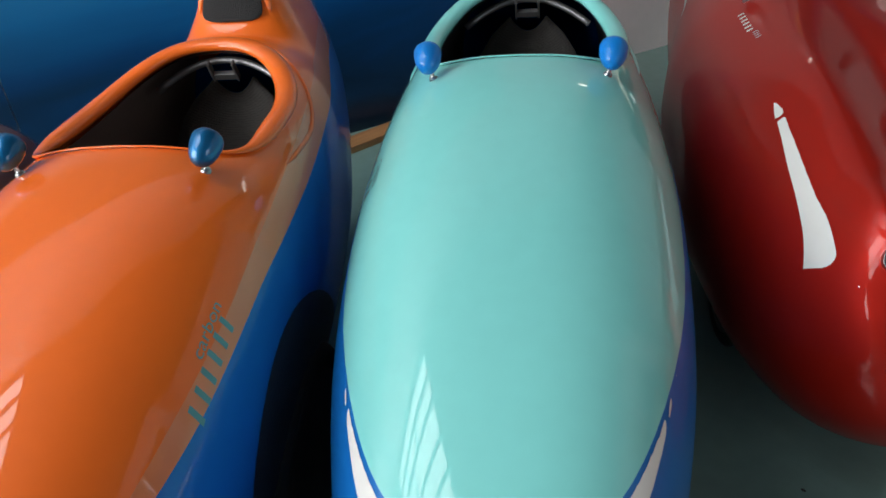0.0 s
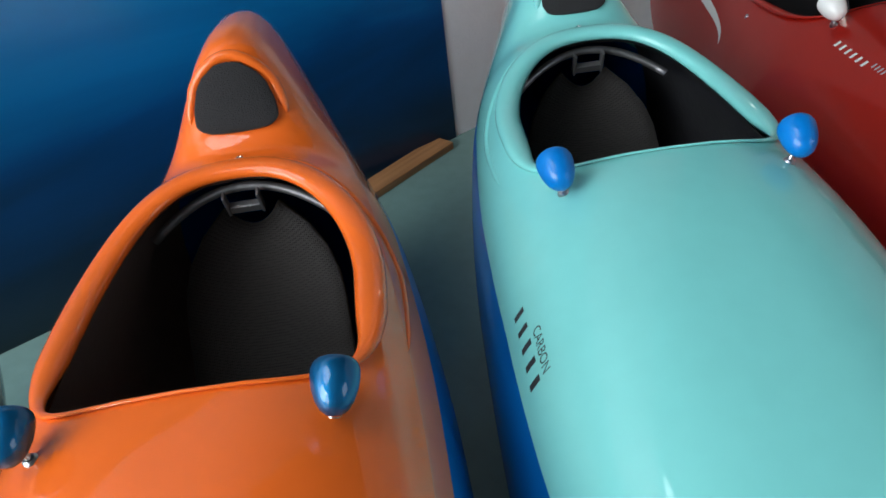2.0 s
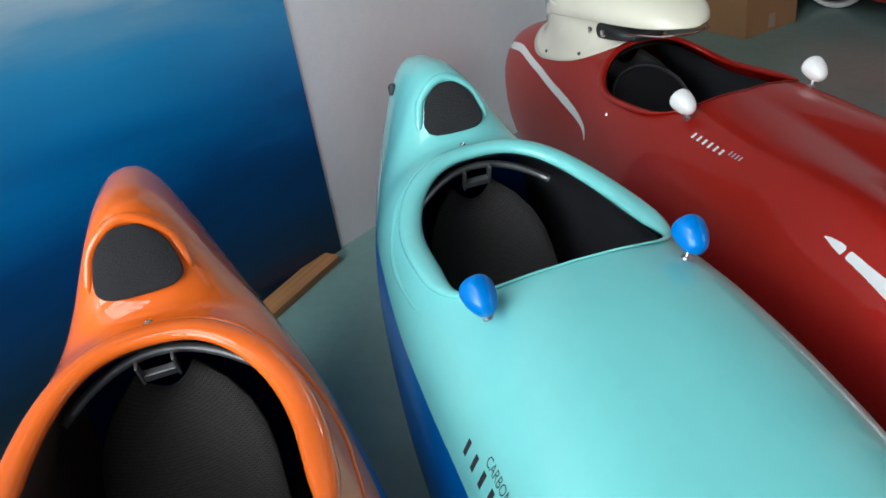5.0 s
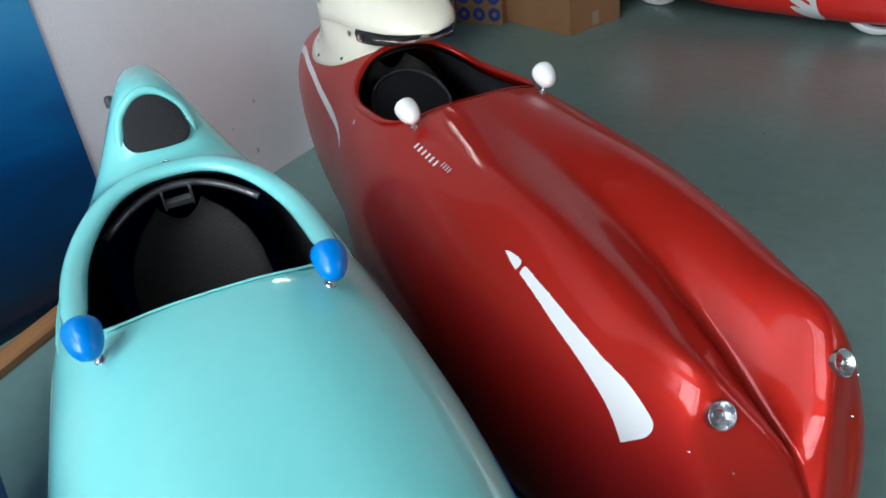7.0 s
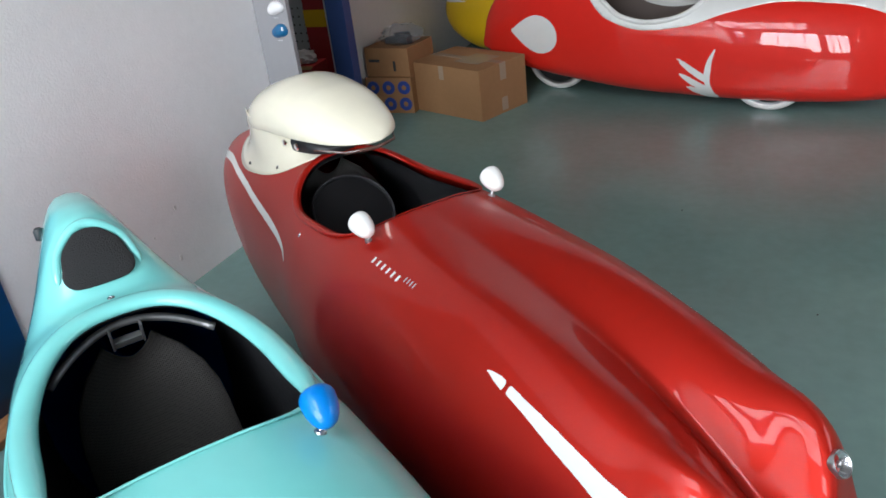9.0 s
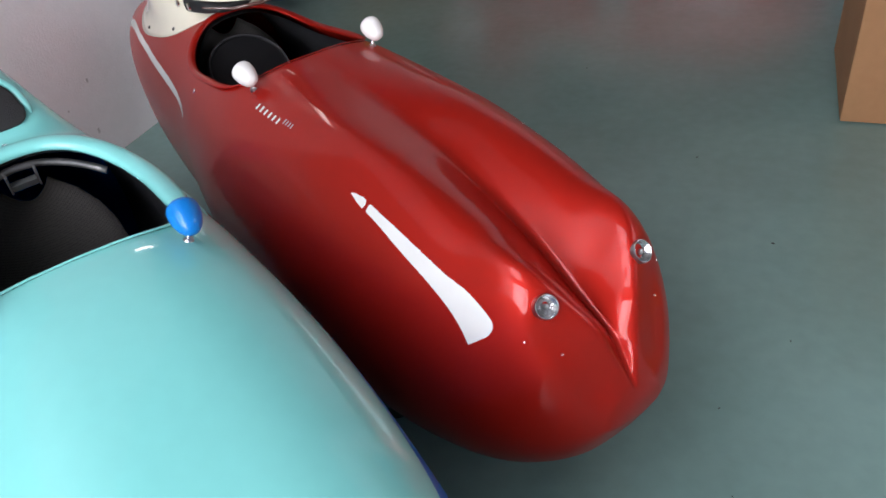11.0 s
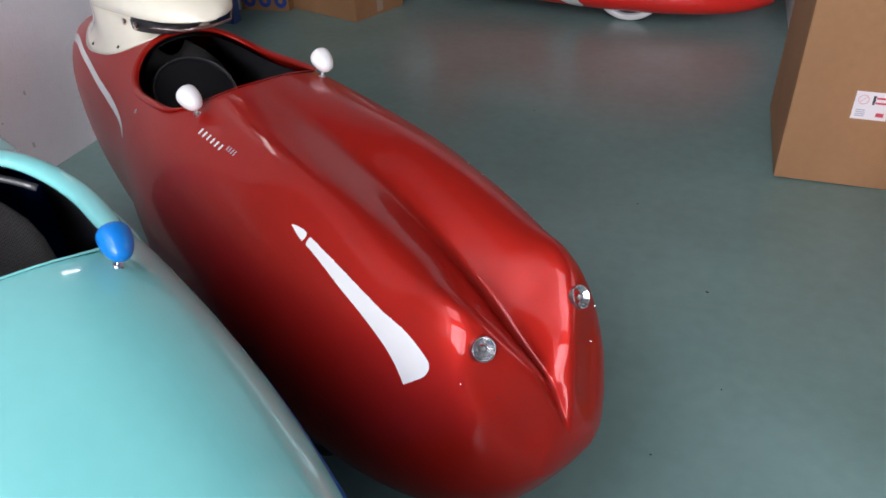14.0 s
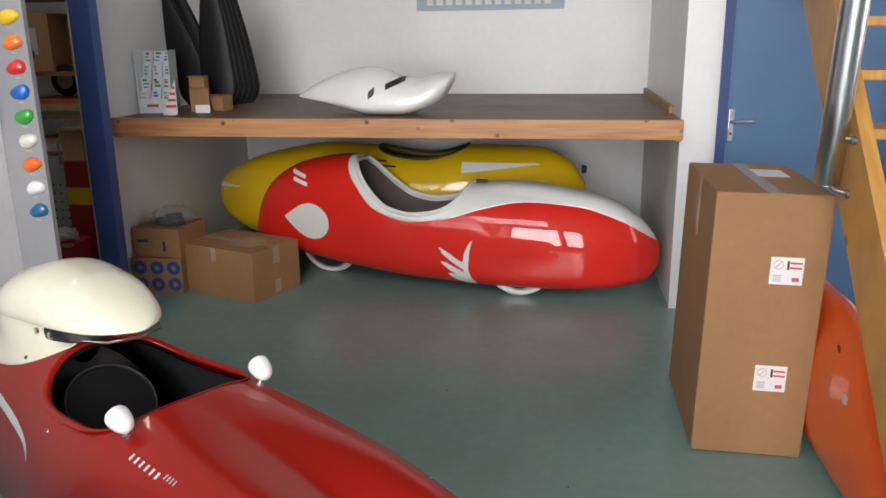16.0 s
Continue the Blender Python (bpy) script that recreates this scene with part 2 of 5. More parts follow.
def curve(knots):
    """A smooth function through (x, y) knots, with no overshoot."""
    xs, ys = np.array([k[0] for k in knots], float), np.array([k[1] for k in knots], float)
    h, d = np.diff(xs), np.diff(ys) / np.diff(xs)
    m = np.zeros(len(xs))
    m[0], m[-1] = d[0], d[-1]
    for i in range(1, len(xs) - 1):
        if d[i - 1] * d[i] > 0:
            w1, w2 = 2 * h[i] + h[i - 1], h[i] + 2 * h[i - 1]
            m[i] = (w1 + w2) / (w1 / d[i - 1] + w2 / d[i])

    def f(x):
        x = np.clip(x, xs[0], xs[-1])
        i = np.clip(np.searchsorted(xs, x) - 1, 0, len(xs) - 2)
        t = (x - xs[i]) / h[i]
        return (2 * t**3 - 3 * t**2 + 1) * ys[i] + (t**3 - 2 * t**2 + t) * h[i] * m[i] + (-2 * t**3 + 3 * t**2) * ys[i + 1] + (t**3 - t**2) * h[i] * m[i + 1]
    return f


def smooth(a, b, x):
    t = np.clip((x - a) / (b - a), 0, 1)
    return t * t * (3 - 2 * t)


class Hull:
    """A moulded shell along x (nose 0, tail length) with an upper and a lower half, met at its widest height."""

    def __init__(self, length, half, top, bottom, mid, power=2.4, low_power=2.6, relief=None):
        self.L, self.half, self.top, self.bottom, self.mid = length, curve(half), curve(top), curve(bottom), curve(mid)
        self.n, self.nl, self.relief = power, low_power, relief

    def z(self, u, y):
        """Height of the upper skin."""
        w, zt, zm = self.half(u), self.top(u), self.mid(u)
        c = np.clip(np.abs(y) / np.maximum(w, 1e-4), 0, 1)
        s = (1 - c ** self.n) ** (1 / self.n)
        z = zm + (zt - zm) * s
        if self.relief:
            z = z + self.relief(u, y) * smooth(0.0, 0.35, s)
        return z

    def skin(self, nu=120, na=72, span=None):
        """Rings of the skin from one side over the top to the other and round the underside; span: a stretch of it, open at the ends."""
        if span:
            us = np.linspace(span[0], span[1], nu + 1)
        else:
            k = np.arange(nu + 1) / nu
            us = self.L * (0.55 * (0.5 - 0.5 * np.cos(math.pi * k)) + 0.45 * k)
        u, a = (q.ravel() for q in np.meshgrid(us, 2 * np.arange(na) / na, indexing="ij"))
        over = a <= 1
        c, s = np.cos(math.pi * a), np.sin(math.pi * a)
        e = np.where(over, 2 / self.n, 2 / self.nl)
        y = self.half(u) * np.sign(c) * np.abs(c) ** e
        zm = self.mid(u)
        z = np.where(over, self.z(u, y), zm - (zm - self.bottom(u)) * np.abs(s) ** e)
        vs = list(zip(u.tolist(), y.tolist(), z.tolist()))
        fs = [(i * na + k, i * na + (k + 1) % na, (i + 1) * na + (k + 1) % na, (i + 1) * na + k) for i in range(nu) for k in range(na)]
        if not span:
            fs += [tuple(range(na)), tuple(nu * na + k for k in range(na))]
        return vs, fs


def keep(vs, fs, g):
    """The part of a mesh where g(x, y, z) > 0, cut cleanly along g = 0."""
    val = [g(*v) for v in vs]
    out_v, out_f, index, cut = [], [], {}, {}

    def vid(i):
        if i not in index:
            index[i] = len(out_v)
            out_v.append(vs[i])
        return index[i]

    def cid(i, j):
        k = (min(i, j), max(i, j))
        if k not in cut:
            a, b = val[k[0]], val[k[1]]
            t = a / (a - b)
            p, q = vs[k[0]], vs[k[1]]
            cut[k] = len(out_v)
            out_v.append(tuple(p[c] + t * (q[c] - p[c]) for c in range(3)))
        return cut[k]

    for f in fs:
        ins = [val[i] > 0 for i in f]
        if all(ins):
            out_f.append(tuple(vid(i) for i in f))
        elif any(ins):
            poly = []
            for a, i in enumerate(f):
                j = f[(a + 1) % len(f)]
                if val[i] > 0:
                    poly.append(vid(i))
                if (val[i] > 0) != (val[j] > 0):
                    poly.append(cid(i, j))
            if len(poly) > 2:
                out_f.append(tuple(poly))
    return out_v, out_f


def shell(name, vs, fs, material, parent=None, label="", thick=0.0):
    """A skin; thick gives it a wall that grows inwards."""
    ob = to_object(name, vs, fs, material, parent, label)
    bm = bmesh.new()
    bm.from_mesh(ob.data)
    bmesh.ops.remove_doubles(bm, verts=bm.verts, dist=2e-5)
    bmesh.ops.recalc_face_normals(bm, faces=bm.faces)
    bm.to_mesh(ob.data)
    bm.free()
    if thick:
        so = ob.modifiers.new("wall", "SOLIDIFY")
        so.thickness, so.offset = thick, -1
    return ob


def thing(name, label, category, m, group=""):
    ob = new(name)
    ob.empty_display_size = 0.1
    ob.matrix_world = m
    return tagged(ob, label, category, group)

# ---- the room ----
WX, AX, BY, SY = -2.91, 0.345, 7.70, 5.435      # left wall, alcove's right cheek, alcove's back, shelf's front


def setting(ob, label, category):
    return tagged(ob, label, category, "", "structure")


setting(box("floor", -6.2, 4.2, WIN_Y - 0.4, 8.2, -0.1, 0.0, M_FLOOR), "grey-green painted concrete showroom floor", "floor")
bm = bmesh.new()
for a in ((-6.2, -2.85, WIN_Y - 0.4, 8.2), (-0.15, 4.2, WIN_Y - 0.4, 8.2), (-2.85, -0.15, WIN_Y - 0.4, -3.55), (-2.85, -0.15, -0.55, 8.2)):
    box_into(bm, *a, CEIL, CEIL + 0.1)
setting(part("ceiling", bm, M_CEIL), "unseen ceiling, darkened to cut bounce light, with one added roof light", "ceiling")
# panes of the added roof light, spaced to shape its reflection
sky_win = setting(thing("window_3", "", "window", pose(-1.50, -2.05, CEIL + 0.05)), "added unseen roof light with uneven panes between dark glazing bars", "window")
BARS_X = [-1.31, -0.86, -0.42, 0.22, 0.74, 1.31]
for k, x in enumerate(BARS_X):
    box("glazing_bar", x - 0.05, x + 0.05, -1.5, 1.5, -0.045, 0.045, M_FRAME, sky_win)
for k, ys in enumerate(((-1.46, 1.46), (-1.46, -0.6, 0.35, 1.46), (-1.46, -0.1, 1.46), (-1.46, -0.1, 1.46), (-1.46, -0.1, 0.8, 1.46))):
    for y in ys:
        box("glazing_bar", BARS_X[k] + 0.05, BARS_X[k + 1] - 0.05, y - 0.04, y + 0.04, -0.04, 0.04, M_FRAME, sky_win)
setting(box("wall_left", WX - 0.14, WX, WIN_Y, 3.90, 0, CEIL, M_WALL), "white plastered wall beside the velomobiles", "wall")
bm = bmesh.new()
sy0, sy1, sz0, sz1 = SIDE[0] - SIDE[2] / 2, SIDE[0] + SIDE[2] / 2, SIDE[1] - SIDE[3] / 2, SIDE[1] + SIDE[3] / 2
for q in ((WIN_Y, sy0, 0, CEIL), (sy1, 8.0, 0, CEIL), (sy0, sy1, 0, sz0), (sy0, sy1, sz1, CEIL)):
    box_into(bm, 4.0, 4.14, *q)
setting(part("wall_right", bm, M_DIMWALL), "unseen side wall, darkened to cut bounce light, with an added window", "wall")
# bars of the added window, out of view
side_win = setting(thing("window_4", "", "window", pose(4.05, SIDE[0], SIDE[1])), "added unseen side window with dark glazing bars", "window")
for j in range(4):
    y = -SIDE[2] / 2 + 0.03 + (SIDE[2] - 0.06) * j / 3
    box("glazing_bar", -0.03, 0.03, y - 0.03, y + 0.03, -SIDE[3] / 2, SIDE[3] / 2, M_FRAME, side_win)
    if j < 3:
        for z in (-SIDE[3] / 2 + 0.03, 0.35, SIDE[3] / 2 - 0.03):
            box("glazing_bar", -0.025, 0.025, y + 0.03, y + (SIDE[2] - 0.06) / 3 - 0.03, z - 0.03, z + 0.03, M_FRAME, side_win)
setting(box("wall_alcove_left", -3.39, -3.33, 5.24, BY, 0, CEIL, M_WALL), "white plastered cheek of the alcove", "wall")
setting(box("wall_alcove_back", -3.39, AX + 0.2, BY, BY + 0.14, 0, CEIL, M_WALL), "white plastered back of the alcove", "wall")
setting(box("wall_pier", AX, 0.555, 5.585, BY, 0, CEIL, M_WALL), "white plastered pier between alcove and blue door", "wall")
setting(box("wall_storage_back", -6.2, -3.39, 7.0, 7.14, 0, CEIL, M_WALL), "plain wall closing the storage room", "wall")
setting(box("wall_storage_left", -6.2, -6.06, 2.5, 7.0, 0, CEIL, M_WALL), "plain wall closing the storage room", "wall")
setting(box("wall_storage_front", -6.06, WX - 0.14, 2.4, 2.54, 0, CEIL, M_WALL), "plain wall closing the storage room", "wall")

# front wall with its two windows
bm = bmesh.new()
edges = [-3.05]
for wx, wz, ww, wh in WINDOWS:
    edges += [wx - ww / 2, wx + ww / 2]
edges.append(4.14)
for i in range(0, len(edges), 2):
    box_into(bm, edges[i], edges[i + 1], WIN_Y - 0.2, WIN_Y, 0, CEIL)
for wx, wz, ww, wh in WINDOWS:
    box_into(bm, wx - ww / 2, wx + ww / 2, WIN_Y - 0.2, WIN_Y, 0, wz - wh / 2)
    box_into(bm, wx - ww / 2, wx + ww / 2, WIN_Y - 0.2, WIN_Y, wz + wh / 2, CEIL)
setting(part("wall_front", bm, M_DIMWALL), "unseen front wall with two tall windows, darkened to cut bounce light", "wall")
for k, (wx, wz, ww, wh) in enumerate(WINDOWS):
    win = setting(thing("window_%d" % (k + 1), "", "window", pose(wx, WIN_Y - 0.06, wz)), "tall window with a grid of dark glazing bars", "window")
    bm = bmesh.new()
    for a in (-1, 1):
        box_into(bm, a * (ww / 2 - 0.035) - 0.035, a * (ww / 2 - 0.035) + 0.035, -0.04, 0.04, -wh / 2, wh / 2)
        box_into(bm, -ww / 2 + 0.07, ww / 2 - 0.07, -0.04, 0.04, a * (wh / 2 - 0.035) - 0.035, a * (wh / 2 - 0.035) + 0.035)
    part("window_frame", bm, M_FRAME, win)
    for j in range(1, 4):
        x = -ww / 2 + ww * j / 4
        box("glazing_bar", x - 0.025, x + 0.025, -0.03, 0.03, -wh / 2 + 0.07, wh / 2 - 0.07, M_FRAME, win)
    for j in range(1, 4):
        z = -wh / 2 + wh * j / 4
        for i in range(4):
            box("glazing_bar", -ww / 2 + ww * i / 4 + 0.07, -ww / 2 + ww * (i + 1) / 4 - 0.07, -0.025, 0.025, z - 0.02, z + 0.02, M_FRAME, win)

# wall with the blue door, right of the pier
setting(box("wall_door_top", 0.555, 4.0, 5.62, 5.76, 2.12, CEIL, M_WALL), "white wall above the blue door", "wall")
setting(box("wall_door_side", 1.62, 4.0, 5.62, 5.76, 0, 2.12, M_WALL), "white wall beside the blue door", "wall")
door = setting(thing("door_1", "", "door", pose(0.555, 5.60, 0)), "closed blue painted door in a dark blue frame", "door")
box("door_frame", 0.0, 0.055, -0.03, 0.10, 0, 2.12, M_FRAME, door)
box("door_frame", 1.01, 1.065, -0.03, 0.10, 0, 2.12, M_FRAME, door)
box("door_frame", 0.055, 1.01, -0.03, 0.10, 2.06, 2.12, M_FRAME, door)
box("door_leaf", 0.058, 1.007, 0.03, 0.07, 0.005, 2.057, M_DOOR, door, "flat blue painted door leaf")


# ---- velomobile parts ----
M_ALU = mat("dull_aluminium", (0.24, 0.24, 0.245), rough=0.4, metal=0.8, vary=0.2, vscale=20)


def mirror(parent, u, y, z, material, out, tilt=0.0):
    """An egg-shaped mirror on a short bolted stem; out is +1 or -1 for the side it leans to."""
    m = pose(u + 0.004, y + out * 0.010, z + 0.047, 0, -24 - tilt, 6 * out)
    hous = turned("mirror_housing", [(0.0005, -0.042), (0.009, -0.0405), (0.0165, -0.035), (0.0228, -0.025), (0.0273, -0.012), (0.0295, 0.002), (0.0298, 0.012), (0.0275, 0.019), (0.0245, 0.0225), (0.0005, 0.0225)], material, parent, m, axis="x", n=28)
    turned("mirror_glass", [(0.0005, 0.0226), (0.020, 0.0226), (0.020, 0.0230), (0.0005, 0.0230)], M_CHROME, hous, m, axis="x", n=28)
    tube("mirror_stem", [(u, y, z - 0.004), (u, y + out * 0.004, z + 0.014), (u + 0.003, y + out * 0.008, z + 0.032)], 0.0042, M_STEEL, parent)
    turned("mirror_bolt", [(0.0005, -0.004), (0.0095, -0.004), (0.0095, 0.003), (0.006, 0.006), (0.0005, 0.006)], M_STEEL, parent, pose(u, y, z, 0, -8, 0), n=16)


def superhole(u0, u1, half, nf, nb, split=0.5):
    """Positive inside a cockpit opening: square-shouldered in front, round behind."""
    uc = u0 + (u1 - u0) * split

    def g(x, y, z=1.0):
        if z < 0.5:
            return -1.0
        a, n = (uc - u0, nf) if x < uc else (u1 - uc, nb)
        return 1 - (abs(x - uc) / a) ** n - (abs(y) / half) ** n
    return g, uc


def hole_outline(u0, u1, half, nf, nb, split=0.5, count=72):
    uc, pts = u0 + (u1 - u0) * split, []
    for i in range(count):
        t = 2 * math.pi * i / count
        c, s = math.cos(t), math.sin(t)
        a, n = (u1 - uc, nb) if c > 0 else (uc - u0, nf)
        pts.append((uc + math.copysign(a * abs(c) ** (2 / n), c), math.copysign(half * abs(s) ** (2 / n), s)))
    return pts


def wheel(parent, u, y, z, r, disc, rimcol, width=0.035, tyre=None):
    w = turned("wheel", [(0.0005, -width * 0.3), (r * 0.35, -width * 0.45), (r * 0.80, -width * 0.22), (r * 0.80, width * 0.22), (r * 0.35, width * 0.45), (0.0005, width * 0.3)], disc, parent, pose(u, y, z), axis="y", n=40)
    turned("rim", [(r * 0.79, -width * 0.30), (r * 0.86, -width * 0.34), (r * 0.86, width * 0.34), (r * 0.79, width * 0.30), (r * 0.785, 0)], rimcol, w, pose(u, y, z), axis="y", n=40)
    prof = [(r - width * 0.62 + width * 0.62 * math.cos(a), width * 0.5 * math.sin(a)) for a in [math.pi * (k / 8 * 1.5 - 0.75) for k in range(9)]]
    turned("tyre", prof, tyre or M_RUBBER, w, pose(u, y, z), axis="y", n=48, sharp=0)
    return w


def bars(hull, parent, u, y, length, height, material, rise=0.0006, count=5, name="lettering"):
    """Lettering drawn as plain bars that follow the skin, running along the side."""
    vs, fs = [], []
    for k in range(count):
        a0 = u + length * k / count
        a1 = a0 + length / count * 0.34
        for i in range(4):
            for j in range(3):
                uu, yy = a0 + (a1 - a0) * i / 3, y + height * (j / 2 - 0.5)
                vs.append((uu, yy, float(hull.z(uu, yy)) + rise))
        b = k * 12
        fs += [(b + i * 3 + j, b + (i + 1) * 3 + j, b + (i + 1) * 3 + j + 1, b + i * 3 + j + 1) for i in range(3) for j in range(2)]
    return to_object(name, vs, fs, material, parent)


def words(text, hull, parent, u, y, length, height, material, side=1, rise=0.0007):
    """A word lettered along the flank; it follows the skin. side: +1 reads towards the nose with its foot outwards."""
    cu = bpy.data.curves.new("lettering", "FONT")
    cu.body, cu.resolution_u = text, 3
    tmp = bpy.data.objects.new("lettering", cu)
    me = bpy.data.meshes.new_from_object(tmp)
    bpy.data.objects.remove(tmp)
    bpy.data.curves.remove(cu)
    xs, ys = [v.co.x for v in me.vertices], [v.co.y for v in me.vertices]
    w, h = max(xs) - min(xs), max(ys) - min(ys)
    for v in me.vertices:
        uu = u - side * length * ((v.co.x - min(xs)) / w - 1) if side > 0 else u + length * (v.co.x - min(xs)) / w
        yy = y + side * height * (0.5 - (v.co.y - min(ys)) / h)
        v.co = (uu, yy, float(hull.z(uu, yy)) + rise)
    me.materials.append(material)
    ob = new("lettering", me)
    ob.parent = parent
    return ob


def decal(name, hull, g, material, parent, lift=0.0012, label="", nu=120, na=150, span=None):
    """A film on the skin where g > 0."""
    vs, fs = hull.skin(nu, na, span)
    vs, fs = keep(vs, fs, g)
    ob = shell(name, vs, fs, material, parent, label)
    me = ob.data
    if sum(v.normal.y * v.co.y + v.normal.z * (v.co.z - float(hull.mid(v.co.x))) for v in me.vertices) < 0:
        me.flip_normals()
        me.update()
    for v in me.vertices:
        v.co += v.normal * lift
    return ob


def cockpit(parent, hull, hole_args, rim_material, rim_r, seat_u, ridge=0.0, bracket=True, lining=None):
    """The dark tub, the rolled lip of the opening, and the slung mesh seat."""
    g, uc = superhole(*hole_args)
    vs, fs = hull.skin(70, 48)
    zm = 0.46
    inner = [(x, y * 0.955, zm + (z - zm) * 0.955) for x, y, z in vs]
    iv, fi = keep(inner, fs, lambda x, y, z: min(-g(x, y, z), x - 0.55, hole_args[1] + 0.25 - x))
    shell("tub", iv, fi, lining or M_CARBON, parent, "dark unpainted inside of the shell")
    pts = [(u, y, float(hull.z(u, y)) + 0.004) for u, y in hole_outline(*hole_args)]
    u0, u1 = hole_args[0], hole_args[1]
    m = len(pts)
    tube("cockpit_rim", pts, lambda t: rim_r * (0.10 + 0.90 * float(smooth(u0 - 0.02, u0 + 0.20, pts[min(int(round(t * (m - 1))), m - 1)][0]))), rim_material, parent, closed=True, n=14, flat=0.62)
    if ridge:
        wide = (u0 - 0.01, u1 + ridge, hole_args[2] + ridge, *hole_args[3:])
        rp = [(u, y, float(hull.z(u, y)) - 0.002) for u, y in hole_outline(*wide) if u > u0 + 0.10]
        k = max(range(len(rp)), key=lambda i: (Vector(rp[i]) - Vector(rp[i - 1])).length)
        tube("rim_ridge", rp[k:] + rp[:k], lambda t: 0.0002 + 0.0062 * min(1.0, 5 * math.sin(math.pi * t)), rim_material, parent, n=8)
    # seat: a hammock with a rounded head, leaning back
    vs, fs, nx, ny = [], [], 22, 12
    prof = curve([(0.0, 0.34), (0.15, 0.25), (0.35, 0.25), (0.55, 0.36), (0.8, 0.56), (1.0, 0.74)])
    for i in range(nx + 1):
        t = i / nx
        hw = 0.155 * (1 - max(0, (t - 0.80) / 0.20) ** 2.6 * 0.65)
        for j in range(ny + 1):
            s = j / ny * 2 - 1
            vs.append((seat_u + 0.66 * t, hw * s, float(prof(t)) + 0.045 * s * s))
    for i in range(nx):
        for j in range(ny):
            a = i * (ny + 1) + j
            fs.append((a, a + 1, a + ny + 2, a + ny + 1))
    seat = shell("seat", vs, fs, M_MESH, parent, "black mesh seat", thick=0.012)
    if not bracket:
        return seat
    zb = float(hull.z(u1 + 0.02, 0.0))
    tube("roll_bar", [(u1 + 0.02 - 0.055 * s * s, 0.17 * s, zb - 0.042 - 0.058 * s * s) for s in [k / 8 - 1 for k in range(17)]], 0.009, M_ALU, parent)
    bm = bmesh.new()
    box_into(bm, -0.012, 0.012, -0.045, -0.038, -0.06, 0.015, 0.002)
    box_into(bm, -0.012, 0.012, 0.038, 0.045, -0.06, 0.015, 0.002)
    box_into(bm, -0.010, 0.010, -0.038, 0.038, -0.055, -0.03, 0.004)
    bmesh.ops.transform(bm, verts=bm.verts, matrix=pose(u1 - 0.008, 0, zb - 0.048, 0, -25, 0) @ Matrix.Diagonal((0.75, 0.75, 0.75, 1)))
    part("seat_bracket", bm, M_ALU, parent, "dull grey metal bracket")
    return seat


def head_fairing(u_face, height, width, u_end, flat=2.6):
    """Relief of the hump behind the rider's head: a steep framed face, a narrow crown, hollow flanks and a long taper."""
    def relief(u, y):
        h = height * smooth(u_face, u_face + 0.13, u) * (1 - smooth(u_face + 0.36, u_end, u)) + 0.05 * smooth(u_face + 0.1, u_face + 0.45, u) * (1 - smooth(u_face + 0.45, u_end, u))
        h = h + 0.040 * smooth(u_face + 0.02, u_face + 0.22, u) * (1 - smooth(u_face + 0.45, u_end, u))
        wide = width * (1 - 0.30 * smooth(u_face + 0.16, u_end, u))
        return h * np.exp(-(np.abs(y) / wide) ** flat)
    return relief


# ---- turquoise and orange velomobiles ----
def tourer(label, m, upper, lower, line, band=None, mu=1.30, L=2.85, low=2.6, wide=0.36, belly=0.45, hump=0.155, power=2.4, group="velomobiles parked side by side"):
    """A three-wheeled touring velomobile: two-tone shell, cockpit, head fairing. Returns the thing, its skin and its opening."""
    v = thing("velomobile", label, "velomobile", m, group)
    relief = head_fairing(mu + 0.685, hump, 0.128, mu + 1.56)
    k = wide / 0.345
    hull = Hull(L,
                [(0, 0.03), (0.05, 0.09 * k), (0.18, 0.17 * k), (0.42, 0.262 * k), (0.75, 0.325 * k), (1.1, 0.345 * k), (1.4, 0.34 * k), (1.8, 0.305 * k), (2.2, 0.225 * k), (2.6, 0.12 * k), (L, 0.02)],
                [(0, 0.42), (0.08, 0.51), (0.3, 0.645), (0.6, 0.765), (0.9, 0.845), (1.3, 0.895), (1.6, 0.895), (1.9, 0.89), (2.0, 0.875), (2.15, 0.84), (2.35, 0.775), (2.6, 0.645), (L, 0.45)],
                [(0, 0.36), (0.1, 0.26), (0.3, 0.16), (0.6, 0.11), (2.0, 0.11), (2.5, 0.20), (L, 0.38)],
                [(0, 0.39), (0.3, 0.42), (1.0, belly), (2.0, belly + 0.02), (L, 0.42)], power, low, relief)
    hole = (mu + 0.038, mu + 0.60, 0.226, 4.2, 2.3, 0.42)
    g, _ = superhole(*hole)
    vs, fs = hull.skin(150, 96)
    edge = curve([(0, line - 0.125), (0.25, line - 0.085), (0.37, line - 0.072), (0.6, line - 0.050), (0.8, line - 0.036), (1.2, line), (2.2, line), (L, line - 0.10)])
    top = curve([(0, band - 0.24), (0.4, band - 0.135), (0.7, band - 0.076), (1.05, band - 0.031), (1.22, band - 0.013), (2.0, band + 0.01), (L, band)]) if band else edge
    opened = lambda x, y, z: -g(x, y, z)
    shell("upper_shell", *keep(*keep(vs, fs, lambda x, y, z: z - float(top(x))), opened), upper, v)
    if band:
        mid = keep(*keep(vs, fs, lambda x, y, z: z - float(edge(x))), lambda x, y, z: float(top(x)) - z)
        shell("side_band", *keep(*mid, opened), M_PEACH, v, "paler peach band along the side")
    shell("lower_shell", *keep(vs, fs, lambda x, y, z: float(edge(x)) - z), lower, v)
    return v, hull, hole, edge


